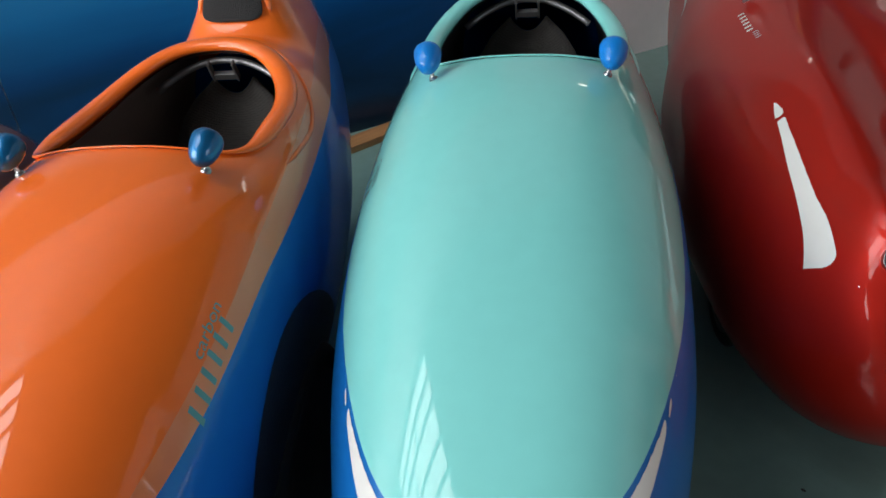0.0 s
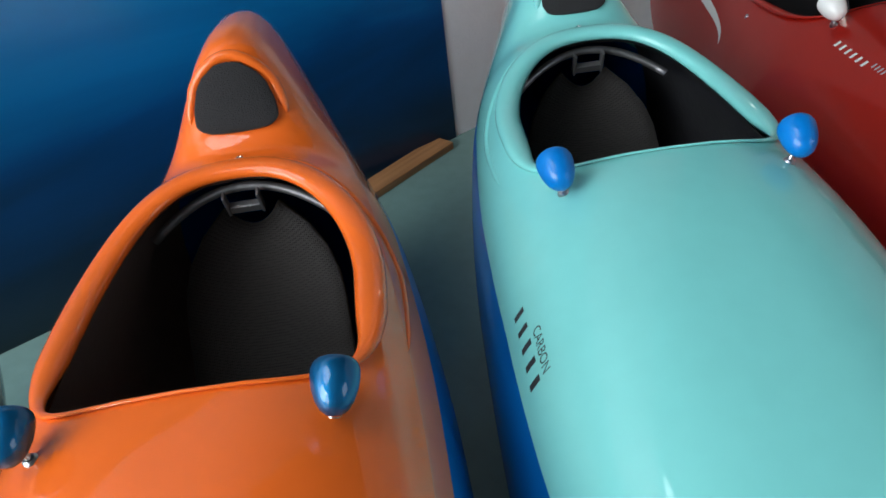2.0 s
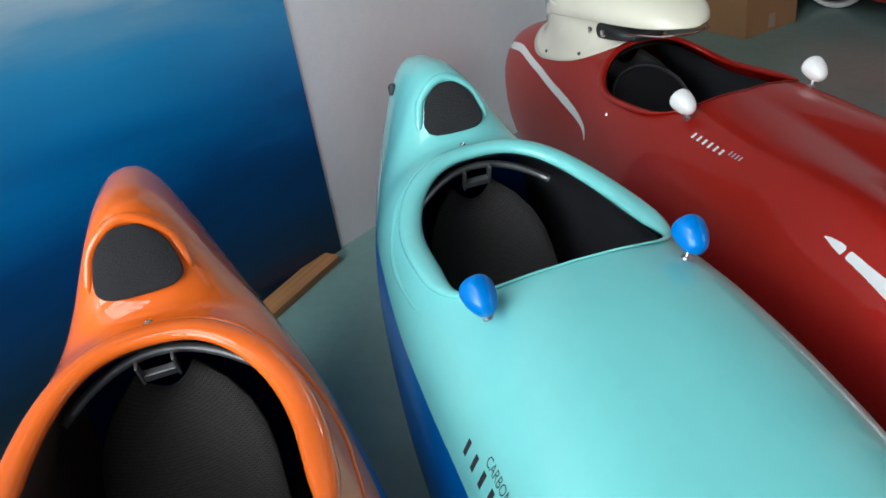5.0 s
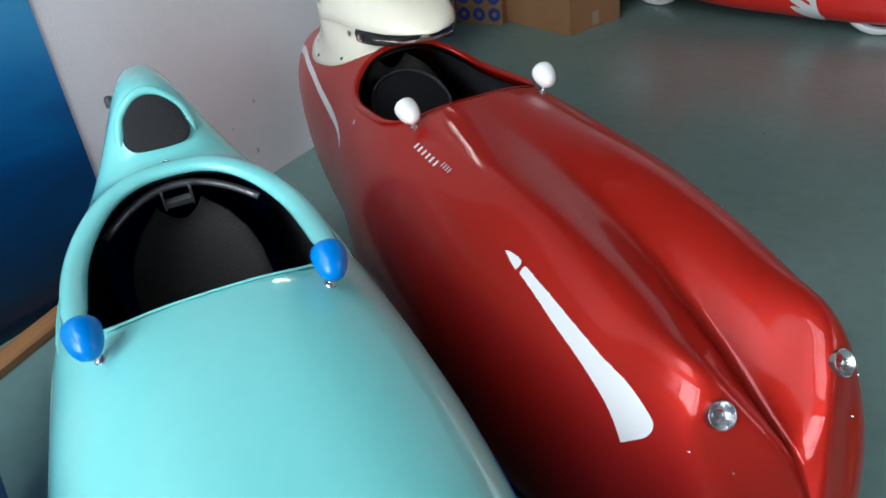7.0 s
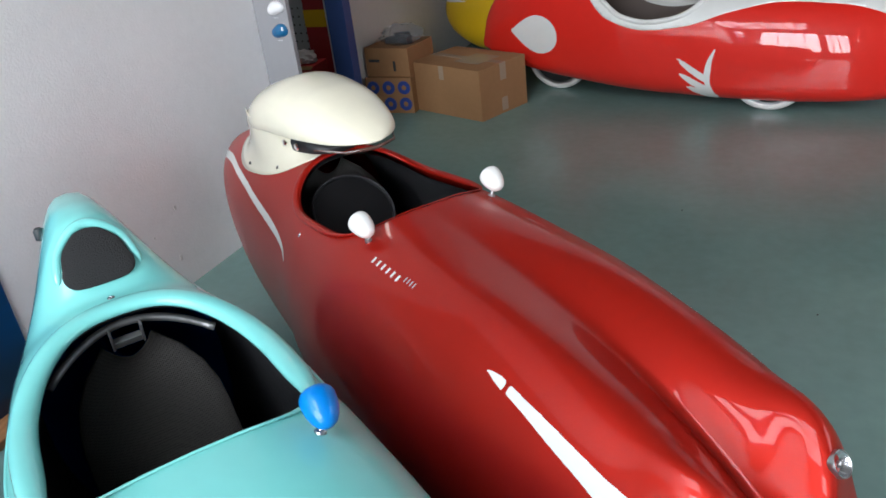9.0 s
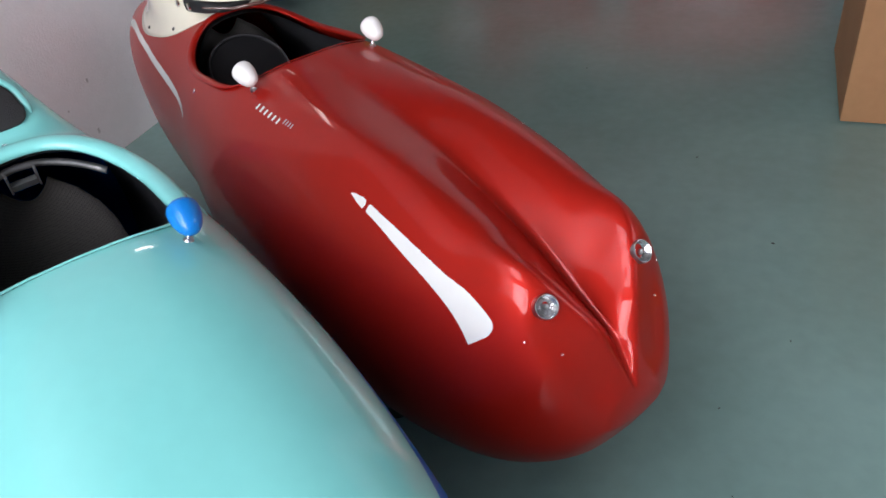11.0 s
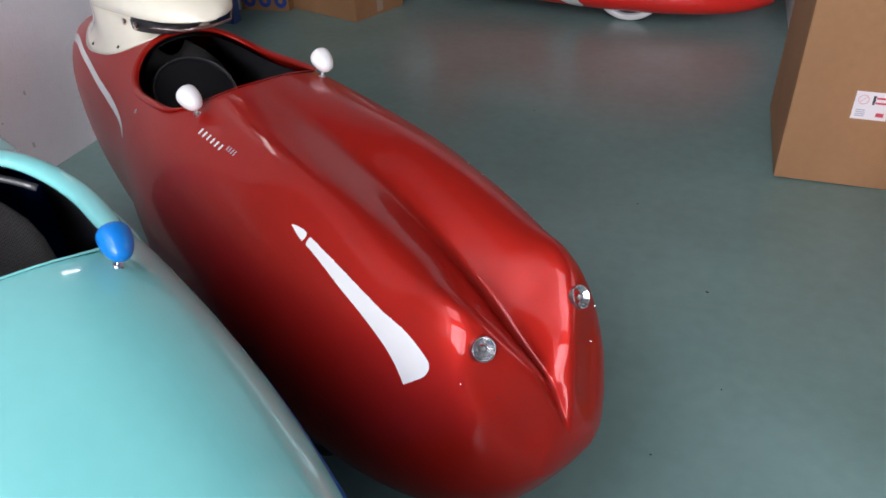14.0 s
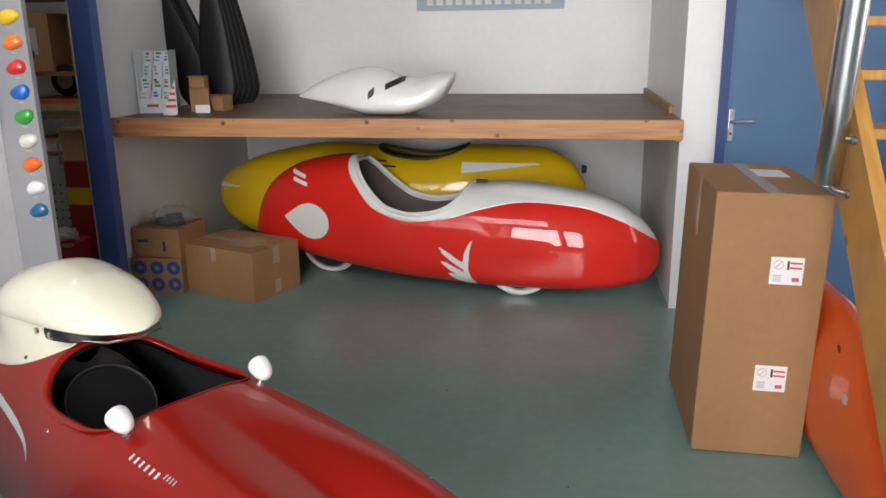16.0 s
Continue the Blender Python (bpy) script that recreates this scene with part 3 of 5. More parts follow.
def face_pad(parent, hull, u0, zc, half, tall, frame_paint):
    """The foam pad on the face of the head fairing, and the screw under it."""
    def g(x, y, z):
        if not u0 - 0.02 < x < u0 + 0.16:
            return -1.0
        dz = (z - zc) / tall
        dy = abs(y) / (half * (1 - 0.22 * dz))
        n = 2.0 if dz > 0 else 5.0
        return 1 - dy ** n - abs(dz) ** n
    pad = decal("head_pad", hull, g, M_FOAM, parent, 0.001, "black foam pad", 40, 260, (u0 - 0.02, u0 + 0.16))
    so = pad.modifiers.new("foam", "SOLIDIFY")
    so.thickness, so.offset = 0.007, 1
    row = []
    for i in range(33):
        q = math.pi * (-0.13 + 1.26 * i / 32)
        c, s = math.cos(q), math.sin(q)
        n = 2.0 if s > 0 else 5.0
        z = zc + 1.17 * tall * math.copysign(abs(s) ** (2 / n), s)
        y = 1.17 * half * math.copysign(abs(c) ** (2 / n), c) * (1 - 0.22 * (z - zc) / tall)
        lo, hi = u0 - 0.06, u0 + 0.17
        for _ in range(24):
            u = (lo + hi) / 2
            lo, hi = (u, hi) if float(hull.z(u, y)) < z else (lo, u)
        row.append((lo + 0.003, y, z))
    tube("pad_frame", row, lambda t: 0.002 + 0.0095 * min(1.0, 4 * math.sin(math.pi * t)), frame_paint, parent, n=10)


def screw(parent, hull, u, y, r=0.0085):
    z = float(hull.z(u, y))
    e = 0.01
    nx, ny = -(float(hull.z(u + e, y)) - z) / e, -(float(hull.z(u, y + e)) - z) / e
    turn = Vector((nx, ny, 1)).to_track_quat("Z", "Y").to_matrix().to_4x4()
    turned("screw", [(0.0005, -0.003), (r, -0.003), (r, 0.0015), (r * 0.8, 0.003), (r * 0.45, 0.0032), (r * 0.4, 0.0012), (0.0005, 0.0012)], M_CHROME, parent, Matrix.Translation((u, y, z)) @ turn, n=20)


TURN = 146.0
turq, HT, hole_t, edge_t = tourer("turquoise and blue velomobile with an open cockpit", pose(-0.078, 0.596, 0, 0, 0, TURN), M_TURQ, M_BLUE, 0.722, wide=0.339, belly=0.50, power=2.75, low=2.1)
cockpit(turq, HT, hole_t, M_TURQ, 0.025, 1.30, 0.045, lining=M_LINING)
for y in (-0.184, 0.184):
    mirror(turq, 1.295, y, float(HT.z(1.295, y)), M_MIRBLUE, 1 if y > 0 else -1)
face_pad(turq, HT, 1.99, 0.953, 0.064, 0.054, M_TURQ)
screw(turq, HT, 1.985, 0.0)
decal("side_stripe", HT, lambda x, y, z: min(float(edge_t(x)) - 0.005 - z, z - float(edge_t(x)) + 0.005 + 0.022 * float(smooth(0.64, 0.30, x)), 0.63 - x), M_WHITE, turq, label="white tapering stripe", span=(0.02, 0.82))
bars(HT, turq, 0.998, 0.289, 0.16, 0.014, M_DARKINK, count=5)
words("CARBON", HT, turq, 1.0, 0.272, 0.078, 0.011, M_DARKINK)
for y in (-0.25, 0.25):
    wheel(turq, 0.80, y, 0.245, 0.245, M_BLACK, M_BLACK)
wheel(turq, 2.15, 0.0, 0.245, 0.245, M_BLACK, M_BLACK)
turned("tail_lamp", [(0.0005, -0.01), (0.012, -0.01), (0.012, 0.012), (0.008, 0.018), (0.0005, 0.018)], M_DARKINK, turq, pose(2.32, 0.085, float(HT.z(2.32, 0.085)) + 0.006, 0, 0, 0), n=16)

orange, HO, hole_o, edge_o = tourer("orange and blue velomobile with a peach side band", pose(-1.215 + 1.30 * 0.8434, 0.491 - 1.30 * 0.5373, 0, 0, 0, 147.5), M_ORANGE, M_BLUE, 0.735, 0.79, low=1.9, wide=0.334, belly=0.52, hump=0.18, power=2.65)
cockpit(orange, HO, hole_o, M_ORANGE, 0.025, 1.30, 0.045)
for y in (-0.178, 0.178):
    mirror(orange, 1.295, y, float(HO.z(1.295, y)), M_MIRMET, 1 if y > 0 else -1)
face_pad(orange, HO, 1.97, 0.965, 0.069, 0.058, M_ORANGE)
screw(orange, HO, 1.965, 0.0)
bars(HO, orange, 0.845, -0.284, 0.19, 0.016, M_LETTER, count=6)
words("carbon", HO, orange, 0.925, -0.268, 0.105, 0.012, M_LETTER, -1)
for y in (-0.315, 0.315):
    wheel(orange, 1.13, y, 0.265, 0.265, M_BLACK, M_BLACK, 0.05)
wheel(orange, 2.20, 0.0, 0.25, 0.25, M_BLACK, M_BLACK)
decal("wheel_arch", HO, lambda x, y, z: 0.345 - math.hypot(x - 1.12, z - 0.30) if y < 0 else -1.0, M_BLACK, orange, label="black wheel arch", span=(0.7, 1.62))

# ---- dark red four-wheeled velomobile ----
VALLEY = curve([(0, 0.0), (0.05, 0.075), (0.14, 0.125), (0.24, 0.105), (0.33, 0.085), (0.45, 0.06), (0.6, 0.040), (0.9, 0.024), (1.15, 0.010), (1.3, 0.0)])

GROOVE = curve([(0, 0.006), (0.03, 0.034), (0.07, 0.070), (0.11, 0.105), (0.2, 0.145), (0.35, 0.165), (0.6, 0.185), (1.2, 0.2)])


def quatre_relief(u, y):
    """A valley between two fender ridges, deepest behind the nose."""
    a = np.abs(y)
    ridge = 0.028 * smooth(0.03, 0.12, u) * (1 - smooth(0.5, 1.1, u)) * np.exp(-((a - 0.145) / 0.075) ** 2)
    boss = 0.026 * np.exp(-((u - 0.165) / 0.085) ** 2 - ((a - 0.142) / 0.060) ** 2)
    crest = GROOVE(u)
    fade = smooth(0.0, 0.03, u) * (1 - smooth(0.085, 0.135, u))
    edge = fade * (0.005 * np.exp(-((a - crest) / 0.014) ** 2) - 0.030 * np.exp(-((a - crest - 0.05) / 0.034) ** 2))
    sharp = np.clip(1 - a / crest, 0, 1) ** 1.35
    soft = np.exp(-(a / (0.050 + 0.045 * smooth(0.1, 0.8, u))) ** 1.3)
    k = smooth(0.12, 0.34, u)
    return ridge + boss + edge - VALLEY(u) * (sharp + (soft - sharp) * k)


quat = thing("velomobile", "dark red four-wheeled velomobile with a cream roof and white mirrors", "velomobile", pose(-0.282, 1.682, 0, 0, 0, TURN), "velomobiles parked side by side")
HQ = Hull(2.85,
          [(0, 0.07), (0.03, 0.13), (0.1, 0.205), (0.25, 0.295), (0.5, 0.355), (0.8, 0.385), (1.2, 0.38), (1.46, 0.342), (1.7, 0.298), (2.0, 0.268), (2.4, 0.215), (2.7, 0.145), (2.85, 0.05)],
          [(0, 0.46), (0.03, 0.55), (0.06, 0.63), (0.1, 0.685), (0.15, 0.722), (0.3, 0.765), (0.5, 0.80), (0.8, 0.832), (1.2, 0.848), (1.5, 0.85), (1.9, 0.85), (2.2, 0.83), (2.5, 0.765), (2.75, 0.66), (2.85, 0.54)],
          [(0, 0.38), (0.06, 0.27), (0.2, 0.17), (0.5, 0.11), (2.2, 0.10), (2.6, 0.2), (2.85, 0.40)],
          [(0, 0.40), (0.3, 0.42), (1.0, 0.45), (2.85, 0.46)], 2.25, 2.4, quatre_relief)
hole_q = (1.19, 1.735, 0.227, 3.6, 2.9, 0.45)
gq, _ = superhole(*hole_q)
vs, fs = HQ.skin(260, 180)
shell("body", *keep(vs, fs, lambda x, y, z: -gq(x, y, z)), M_RED, quat)
cockpit(quat, HQ, hole_q, M_RED, 0.013, 1.2, bracket=False, lining=M_LINING)
for y in (-0.187, 0.187):
    mirror(quat, 1.18, y, float(HQ.z(1.18, y)), M_WHITE, 1 if y > 0 else -1)

for u, y in ((0.75, -0.24), (0.75, 0.24), (2.1, -0.11), (2.1, 0.11)):
    wheel(quat, u, y, 0.235, 0.235, M_BLACK, M_BLACK)


# details of the dark red velomobile
SC = curve([(0.17, 0.224), (0.23, 0.2235), (0.31, 0.2275), (0.42, 0.2305), (0.56, 0.2295), (0.62, 0.2295)])
SH = curve([(0.17, 0.021), (0.23, 0.0165), (0.31, 0.0118), (0.42, 0.0098), (0.54, 0.0068), (0.56, 0.0072), (0.62, 0.0)])


def side_stripe(x, y, z):
    if not 0.15 < x < 0.64 or z < 0.5 or y < 0:
        return -1.0
    inner = float(SC(x)) - float(SH(x))
    corner = 0.018 - math.hypot(max(0.0, inner + 0.018 - y), max(0.0, 0.184 + 1.2 * (y - 0.211) - x))
    return min(float(SH(x)) - abs(y - float(SC(x))), x - 0.166 - 1.2 * (y - 0.211), corner, abs(x - 0.551) - 0.005)


decal("side_stripe", HQ, side_stripe, M_WHITE, quat, label="white tapering stripe", nu=110, na=360, span=(0.15, 0.64))
decal("side_stripe", HQ, lambda x, y, z: side_stripe(x, -y, z), M_WHITE, quat, label="white tapering stripe", nu=110, na=360, span=(0.15, 0.64))
TC = curve([(1.575, 0.632), (1.61, 0.655), (1.69, 0.668), (1.80, 0.677), (2.0, 0.690), (2.14, 0.698), (2.35, 0.701), (2.6, 0.663), (2.78, 0.61)])
for side in (1, -1):
    decal("tail_stripe", HQ, lambda x, y, z: min(0.0075 + 0.005 * float(smooth(1.6, 1.8, x)) - abs(z - float(TC(x))), x - 1.58, 2.78 - x, abs(x - 2.62) - 0.005) if y * side > 0 else -1.0, M_WHITE, quat, label="thin white stripe", nu=110, na=300, span=(1.57, 2.79))
bars(HQ, quat, 0.985, 0.213, 0.14, 0.0145, M_WHITE, count=6)
bars(HQ, quat, 0.925, 0.205, 0.05, 0.012, M_GREYINK, count=4)
screw(quat, HQ, 1.50, 0.255, 0.007)
for u, y in ((0.114, 0.176), (0.072, 0.124), (0.114, -0.176), (0.072, -0.124)):
    screw(quat, HQ, u, y, 0.0021)


M_LAMP = mat("lamp_reflector", (0.50, 0.50, 0.51), rough=0.2, metal=0.85, bump=0.15, scale=60)


def headlamp(parent, u, y, z, d):
    """A small round lamp: chrome bowl, bulb cap, clear lens, seal."""
    m = Matrix.Translation((u, y, z)) @ Vector(d).to_track_quat("Z", "Y").to_matrix().to_4x4()
    lamp = turned("headlamp", [(0.0005, -0.012), (0.008, -0.011), (0.015, -0.006), (0.020, 0.001), (0.0215, 0.003), (0.0225, 0.002), (0.0225, -0.016)], M_LAMP, parent, m, n=28, label="chrome headlamp with a clear lens")
    turned("seal", [(0.0222, -0.014), (0.0240, -0.014), (0.0240, 0.001), (0.0232, 0.0035), (0.0222, 0.002)], M_STEEL, lamp, m, n=28)
    turned("bulb_cap", [(0.0005, 0.001), (0.0045, 0.0), (0.006, -0.004), (0.006, -0.010), (0.0005, -0.010)], M_STEEL, lamp, m, n=18)


headlamp(quat, 0.100, 0.132, 0.689, (-0.80, 0.16, 0.58))
headlamp(quat, 0.098, -0.114, 0.686, (-0.80, -0.16, 0.58))

# cream roof over the rear of the cockpit
HF = Hull(0.938,
          [(0, 0.02), (0.028, 0.065), (0.11, 0.12), (0.294, 0.160), (0.515, 0.172), (0.718, 0.142), (0.865, 0.085), (0.938, 0.02)],
          [(0, 0.975), (0.037, 1.01), (0.12, 1.05), (0.258, 1.085), (0.414, 1.092), (0.58, 1.058), (0.754, 0.985), (0.883, 0.905), (0.938, 0.85)],
          [(0, 0.968), (0.138, 0.962), (0.368, 0.945), (0.644, 0.90), (0.81, 0.845), (0.938, 0.81)],
          [(0, 0.972), (0.138, 0.968), (0.368, 0.955), (0.644, 0.92), (0.81, 0.872), (0.938, 0.832)], 2.2, 2.4)
roof = shell("roof", *HF.skin(70, 48), M_CREAM, quat, "cream moulded roof")
roof.location = (1.45, 0, -0.018)
vs, fs = [], []
NK, NA = 14, 56
for k in range(NK + 1):
    t = k / NK
    e = 1 - (1 - t) ** 2.4                     # draws in quickly above the flange, then runs up steeply
    a, b, cu = 0.315 - 0.050 * e, 0.190 - 0.024 * e, 2.060 + 0.01 * e
    for i in range(NA):
        q = 2 * math.pi * i / NA
        c, s = math.cos(q), math.sin(q)
        u, y = cu + math.copysign(a * abs(c) ** 0.75, c), math.copysign(b * abs(s) ** 0.75, s)
        y *= 1 - e + e * min(1.0, 0.985 * float(HF.half(u - 1.45)) / b)
        low = float(HQ.z(u, y)) + 0.004
        high = min(0.945, float(HF.top(u - 1.45)) - 0.05 - 0.06 * float(smooth(2.15, 2.33, u)))
        vs.append((u, y, low + max(0.0, high - low) * t ** 1.5))
for k in range(NK):
    for i in range(NA):
        j = (i + 1) % NA
        fs.append((k * NA + i, k * NA + j, k * NA + NA + j, k * NA + NA + i))
shell("roof_neck", vs, fs, M_CREAM, quat, "cream flared neck of the roof", thick=0.003)
for u, y in ((1.88, 0.170), (2.12, 0.188)):
    for side in (1, -1):
        z = float(HQ.z(u, y * 0.93))
        turned("bolt", [(0.0005, 0.0), (0.007, 0.0), (0.006, 0.004), (0.0005, 0.005)], M_BLACK, quat, pose(u, side * y * 0.93, z + 0.008, -35 * side, 0, 0), n=12)
HW = Hull(0.34, [(0, 0.05), (0.05, 0.09), (0.25, 0.125), (0.34, 0.12)], [(0, 0.89), (0.1, 0.93), (0.34, 0.95)], [(0, 0.86), (0.34, 0.82)], [(0, 0.87), (0.34, 0.86)], 3.0, 2.2)
wscr = shell("roof_mount", *HW.skin(20, 32), M_BLACK, quat, "black bracket under the roof")
wscr.location = (1.70, 0, 0)
for u, y, z in ((1.86, 0.136, 0.885), (1.79, 0.124, 0.885)):
    turned("bolt", [(0.0005, 0.0), (0.012, 0.0), (0.011, 0.006), (0.0005, 0.008)], M_CHROME, quat, pose(u, y - 0.012, z, -90, 0, 0), n=14)
M_VISOR = mat("smoked_visor", (0.10, 0.05, 0.04), rough=0.1, coat=0.5)
tube("visor_edge", [(1.60, 0.13, 0.925), (1.49, 0.075, 0.93), (1.452, 0, 0.935), (1.49, -0.075, 0.93), (1.60, -0.13, 0.925)], lambda t: 0.0015 + 0.003 * math.sin(math.pi * t), M_VISOR, quat, n=8, flat=1.3, label="smoked brown visor")
turned("spare_wheel_cover", [(0.0005, 0.0), (0.10, 0.003), (0.122, 0.004), (0.128, 0.014), (0.135, 0.004), (0.135, -0.01), (0.0005, -0.012)], M_GLOSSBLACK, quat, pose(1.655, 0.02, 0.675, 0, -40, 0), n=44)
M_RIMGLOSS = mat("polished_black_edge", (0.05, 0.05, 0.055), rough=0.2, coat=1.0)
turned("cover_rim", [(0.1245, 0.006), (0.1265, 0.0155), (0.1295, 0.0155), (0.1315, 0.006)], M_RIMGLOSS, quat, pose(1.655, 0.02, 0.675, 0, -40, 0), n=44, label="polished raised rim")

# ---- red racer and yellow racer in the alcove ----
red = thing("velomobile", "bright red velomobile with white trim under the shelf", "velomobile", pose(0.30, 5.86, 0, 0, 0, 173.5), "velomobiles under the shelf")


def bonnet(u, y):
    """A raised middle of the bonnet between lower fenders."""
    return smooth(0.05, 0.3, u) * (1 - smooth(1.0, 1.25, u)) * 0.026 * (np.exp(-(np.abs(y) / 0.15) ** 8) - 0.5)


HR = Hull(2.97,
          [(0, 0.04), (0.06, 0.11), (0.2, 0.20), (0.5, 0.29), (0.9, 0.335), (1.3, 0.345), (1.8, 0.325), (2.2, 0.28), (2.6, 0.20), (2.85, 0.10), (2.97, 0.02)],
          [(0, 0.36), (0.06, 0.45), (0.15, 0.54), (0.45, 0.665), (1.0, 0.735), (1.3, 0.735), (1.6, 0.76), (1.95, 0.87), (2.2, 0.905), (2.5, 0.86), (2.75, 0.74), (2.92, 0.53), (2.97, 0.36)],
          [(0, 0.22), (0.08, 0.12), (0.4, 0.055), (0.8, 0.04), (1.6, 0.055), (2.2, 0.12), (2.6, 0.19), (2.97, 0.30)],
          [(0, 0.22), (0.4, 0.205), (1.0, 0.225), (1.7, 0.34), (2.97, 0.33)], 2.5, 3.4, bonnet)
CUT = curve([(0, 2.0), (1.20, 0.80), (1.27, 0.74), (1.36, 0.625), (1.5, 0.565), (1.65, 0.548), (1.8, 0.575), (1.97, 0.70), (2.08, 0.84), (2.14, 0.94), (2.97, 2.0)])
TRIM = curve([(0, 0.37), (0.05, 0.41), (0.26, 0.535), (0.54, 0.62), (0.87, 0.645), (1.15, 0.60), (1.41, 0.525), (1.66, 0.50), (1.9, 0.56), (2.06, 0.71), (2.16, 0.88), (2.2, 1.2), (2.97, 2.0)])
vs, fs = HR.skin(170, 110)
opened = keep(vs, fs, lambda x, y, z: float(CUT(x)) - z)
shell("body", *keep(*opened, lambda x, y, z: float(TRIM(x)) - z), M_RED2, red)
shell("white_trim", *keep(*opened, lambda x, y, z: z - float(TRIM(x))), M_WHITE, red, "glossy white top trim", thick=0.012)
tubv = [(x, y * 0.93, 0.42 + (z - 0.42) * 0.92) for x, y, z in vs]
shell("tub", *keep(tubv, fs, lambda x, y, z: min(float(CUT(x)) - 0.03 - z, x - 0.7, 2.5 - x)), M_CARBON, red, "dark inside of the shell")
rimp = []
for side in (1, -1):
    row = []
    for i in range(25):
        u = 1.27 + (2.10 - 1.27) * i / 24
        zc = float(CUT(u))
        lo, hi = 0.0, float(HR.half(u))
        for _ in range(30):
            m_ = (lo + hi) / 2
            lo, hi = (m_, hi) if float(HR.z(u, m_)) > zc else (lo, m_)
        row.append((u, side * lo, zc))
    rimp += row if side > 0 else row[::-1]
tube("cockpit_rim", rimp, 0.016, M_WHITE, red, closed=True, n=10)


def side_mark(name, g, label, span):
    decal(name, HR, lambda x, y, z: g(x, z) if y > 0.02 else -1.0, M_WHITE, red, 0.002, label, 60, 240, span)


# teardrop, two flashes, and the winged mark
def teardrop(x, z):
    """Round in front, drawn out to a point behind."""
    t = (2.66 - x) / 0.39
    if not 0 < t < 1:
        return -1.0
    return 0.127 * math.sqrt(max(0.0, 1 - ((t - 0.62) / 0.38) ** 2) if t > 0.62 else math.sin(t / 0.62 * math.pi / 2) ** 2.2) - abs(z - 0.445 - 0.06 * (x - 2.4))


side_mark("teardrop", teardrop, "white teardrop on the flank", (2.25, 2.70))
for dx, dz in ((0.0, 0.0), (-0.02, -0.052)):
    side_mark("flash", lambda x, z: min(0.013 - abs(z - 0.770 - dz - 0.28 * (x - 2.535 - dx)), x - 2.475 - dx, 2.60 + dx - x), "white flash on the tail", (2.38, 2.65))
CRES = curve([(0.08, 1.185), (0.14, 1.232), (0.21, 1.256), (0.31, 1.246), (0.40, 1.212)])


def wing(x, z):
    """A crescent with three feathers."""
    best = -1.0
    if 0.08 < z < 0.40:
        best = 0.019 * math.sin(math.pi * (z - 0.08) / 0.32) ** 0.7 - abs(x - float(CRES(z)))
    for x0, z0, x1, z1 in ((1.25, 0.205, 1.447, 0.335), (1.235, 0.135, 1.429, 0.240), (1.19, 0.082, 1.381, 0.155)):
        if x0 < x < x1:
            t = (x - x0) / (x1 - x0)
            best = max(best, 0.023 * (1 - t ** 6) - abs(z - z0 - (z1 - z0) * t ** 1.15))
    return best


side_mark("winged_mark", wing, "white winged mark on the flank", (1.15, 1.47))
wheel(red, 0.91, 0.235, 0.24, 0.24, M_BLACK, M_STEEL, tyre=M_WHITE)
wheel(red, 0.91, -0.235, 0.24, 0.24, M_BLACK, M_STEEL, tyre=M_WHITE)
wheel(red, 2.38, 0.0, 0.24, 0.24, M_BLACK, M_STEEL, tyre=M_WHITE)
box("hinge", 1.17, 1.25, 0.02, 0.05, 0.735, 0.755, M_BLACK, red, "", 0.003)

yel = thing("velomobile", "yellow velomobile with a white flash behind the red one", "velomobile", pose(-3.24, 6.86, 0, 0, 0, -1.0), "velomobiles under the shelf")
HY = Hull(3.06,
          [(0, 0.03), (0.05, 0.10), (0.2, 0.19), (0.5, 0.28), (0.9, 0.33), (1.5, 0.35), (2.2, 0.33), (2.7, 0.24), (2.95, 0.14), (3.06, 0.05)],
          [(0, 0.50), (0.06, 0.60), (0.2, 0.70), (0.6, 0.83), (1.0, 0.89), (1.4, 0.87), (1.8, 0.84), (2.2, 0.885), (2.7, 0.87), (2.95, 0.76), (3.06, 0.60)],
          [(0, 0.38), (0.1, 0.25), (0.4, 0.12), (2.4, 0.12), (2.9, 0.28), (3.06, 0.45)],
          [(0, 0.44), (0.5, 0.46), (2.5, 0.50), (3.06, 0.52)], 2.2, 2.5)
hole_y = (1.42, 2.14, 0.20, 3.0, 2.5, 0.5)
gy, _ = superhole(*hole_y)
vs, fs = HY.skin(110, 72)
shell("body", *keep(vs, fs, lambda x, y, z: -gy(x, y, z)), M_YELLOW, yel)
inner = [(x, y * 0.95, 0.46 + (z - 0.46) * 0.94) for x, y, z in vs]
shell("tub", *keep(inner, fs, lambda x, y, z: min(-gy(x, y, z), x - 0.9, 2.6 - x)), M_CARBON, yel, "dark inside of the shell")
tube("cockpit_rim", [(u, y, float(HY.z(u, y)) + 0.003) for u, y in hole_outline(*hole_y)], 0.012, M_BLACK, yel, closed=True, n=8)
decal("flash", HY, lambda x, y, z: min(0.03 * (2.78 - x) / 0.5 - abs(z - 0.745 - 0.04 * (x - 2.3)), x - 2.12, 2.80 - x) if y < 0 else -1.0, M_WHITE, yel, 0.002, "white flash on the flank", 60, 120, (2.1, 2.82))
decal("nose_flash", HY, lambda x, y, z: min(0.022 * (0.32 - x) / 0.32 - abs(z - 0.545), 0.32 - x) if y < 0 else -1.0, M_WHITE, yel, 0.002, "white flash on the nose", 40, 120, (0.0, 0.33))
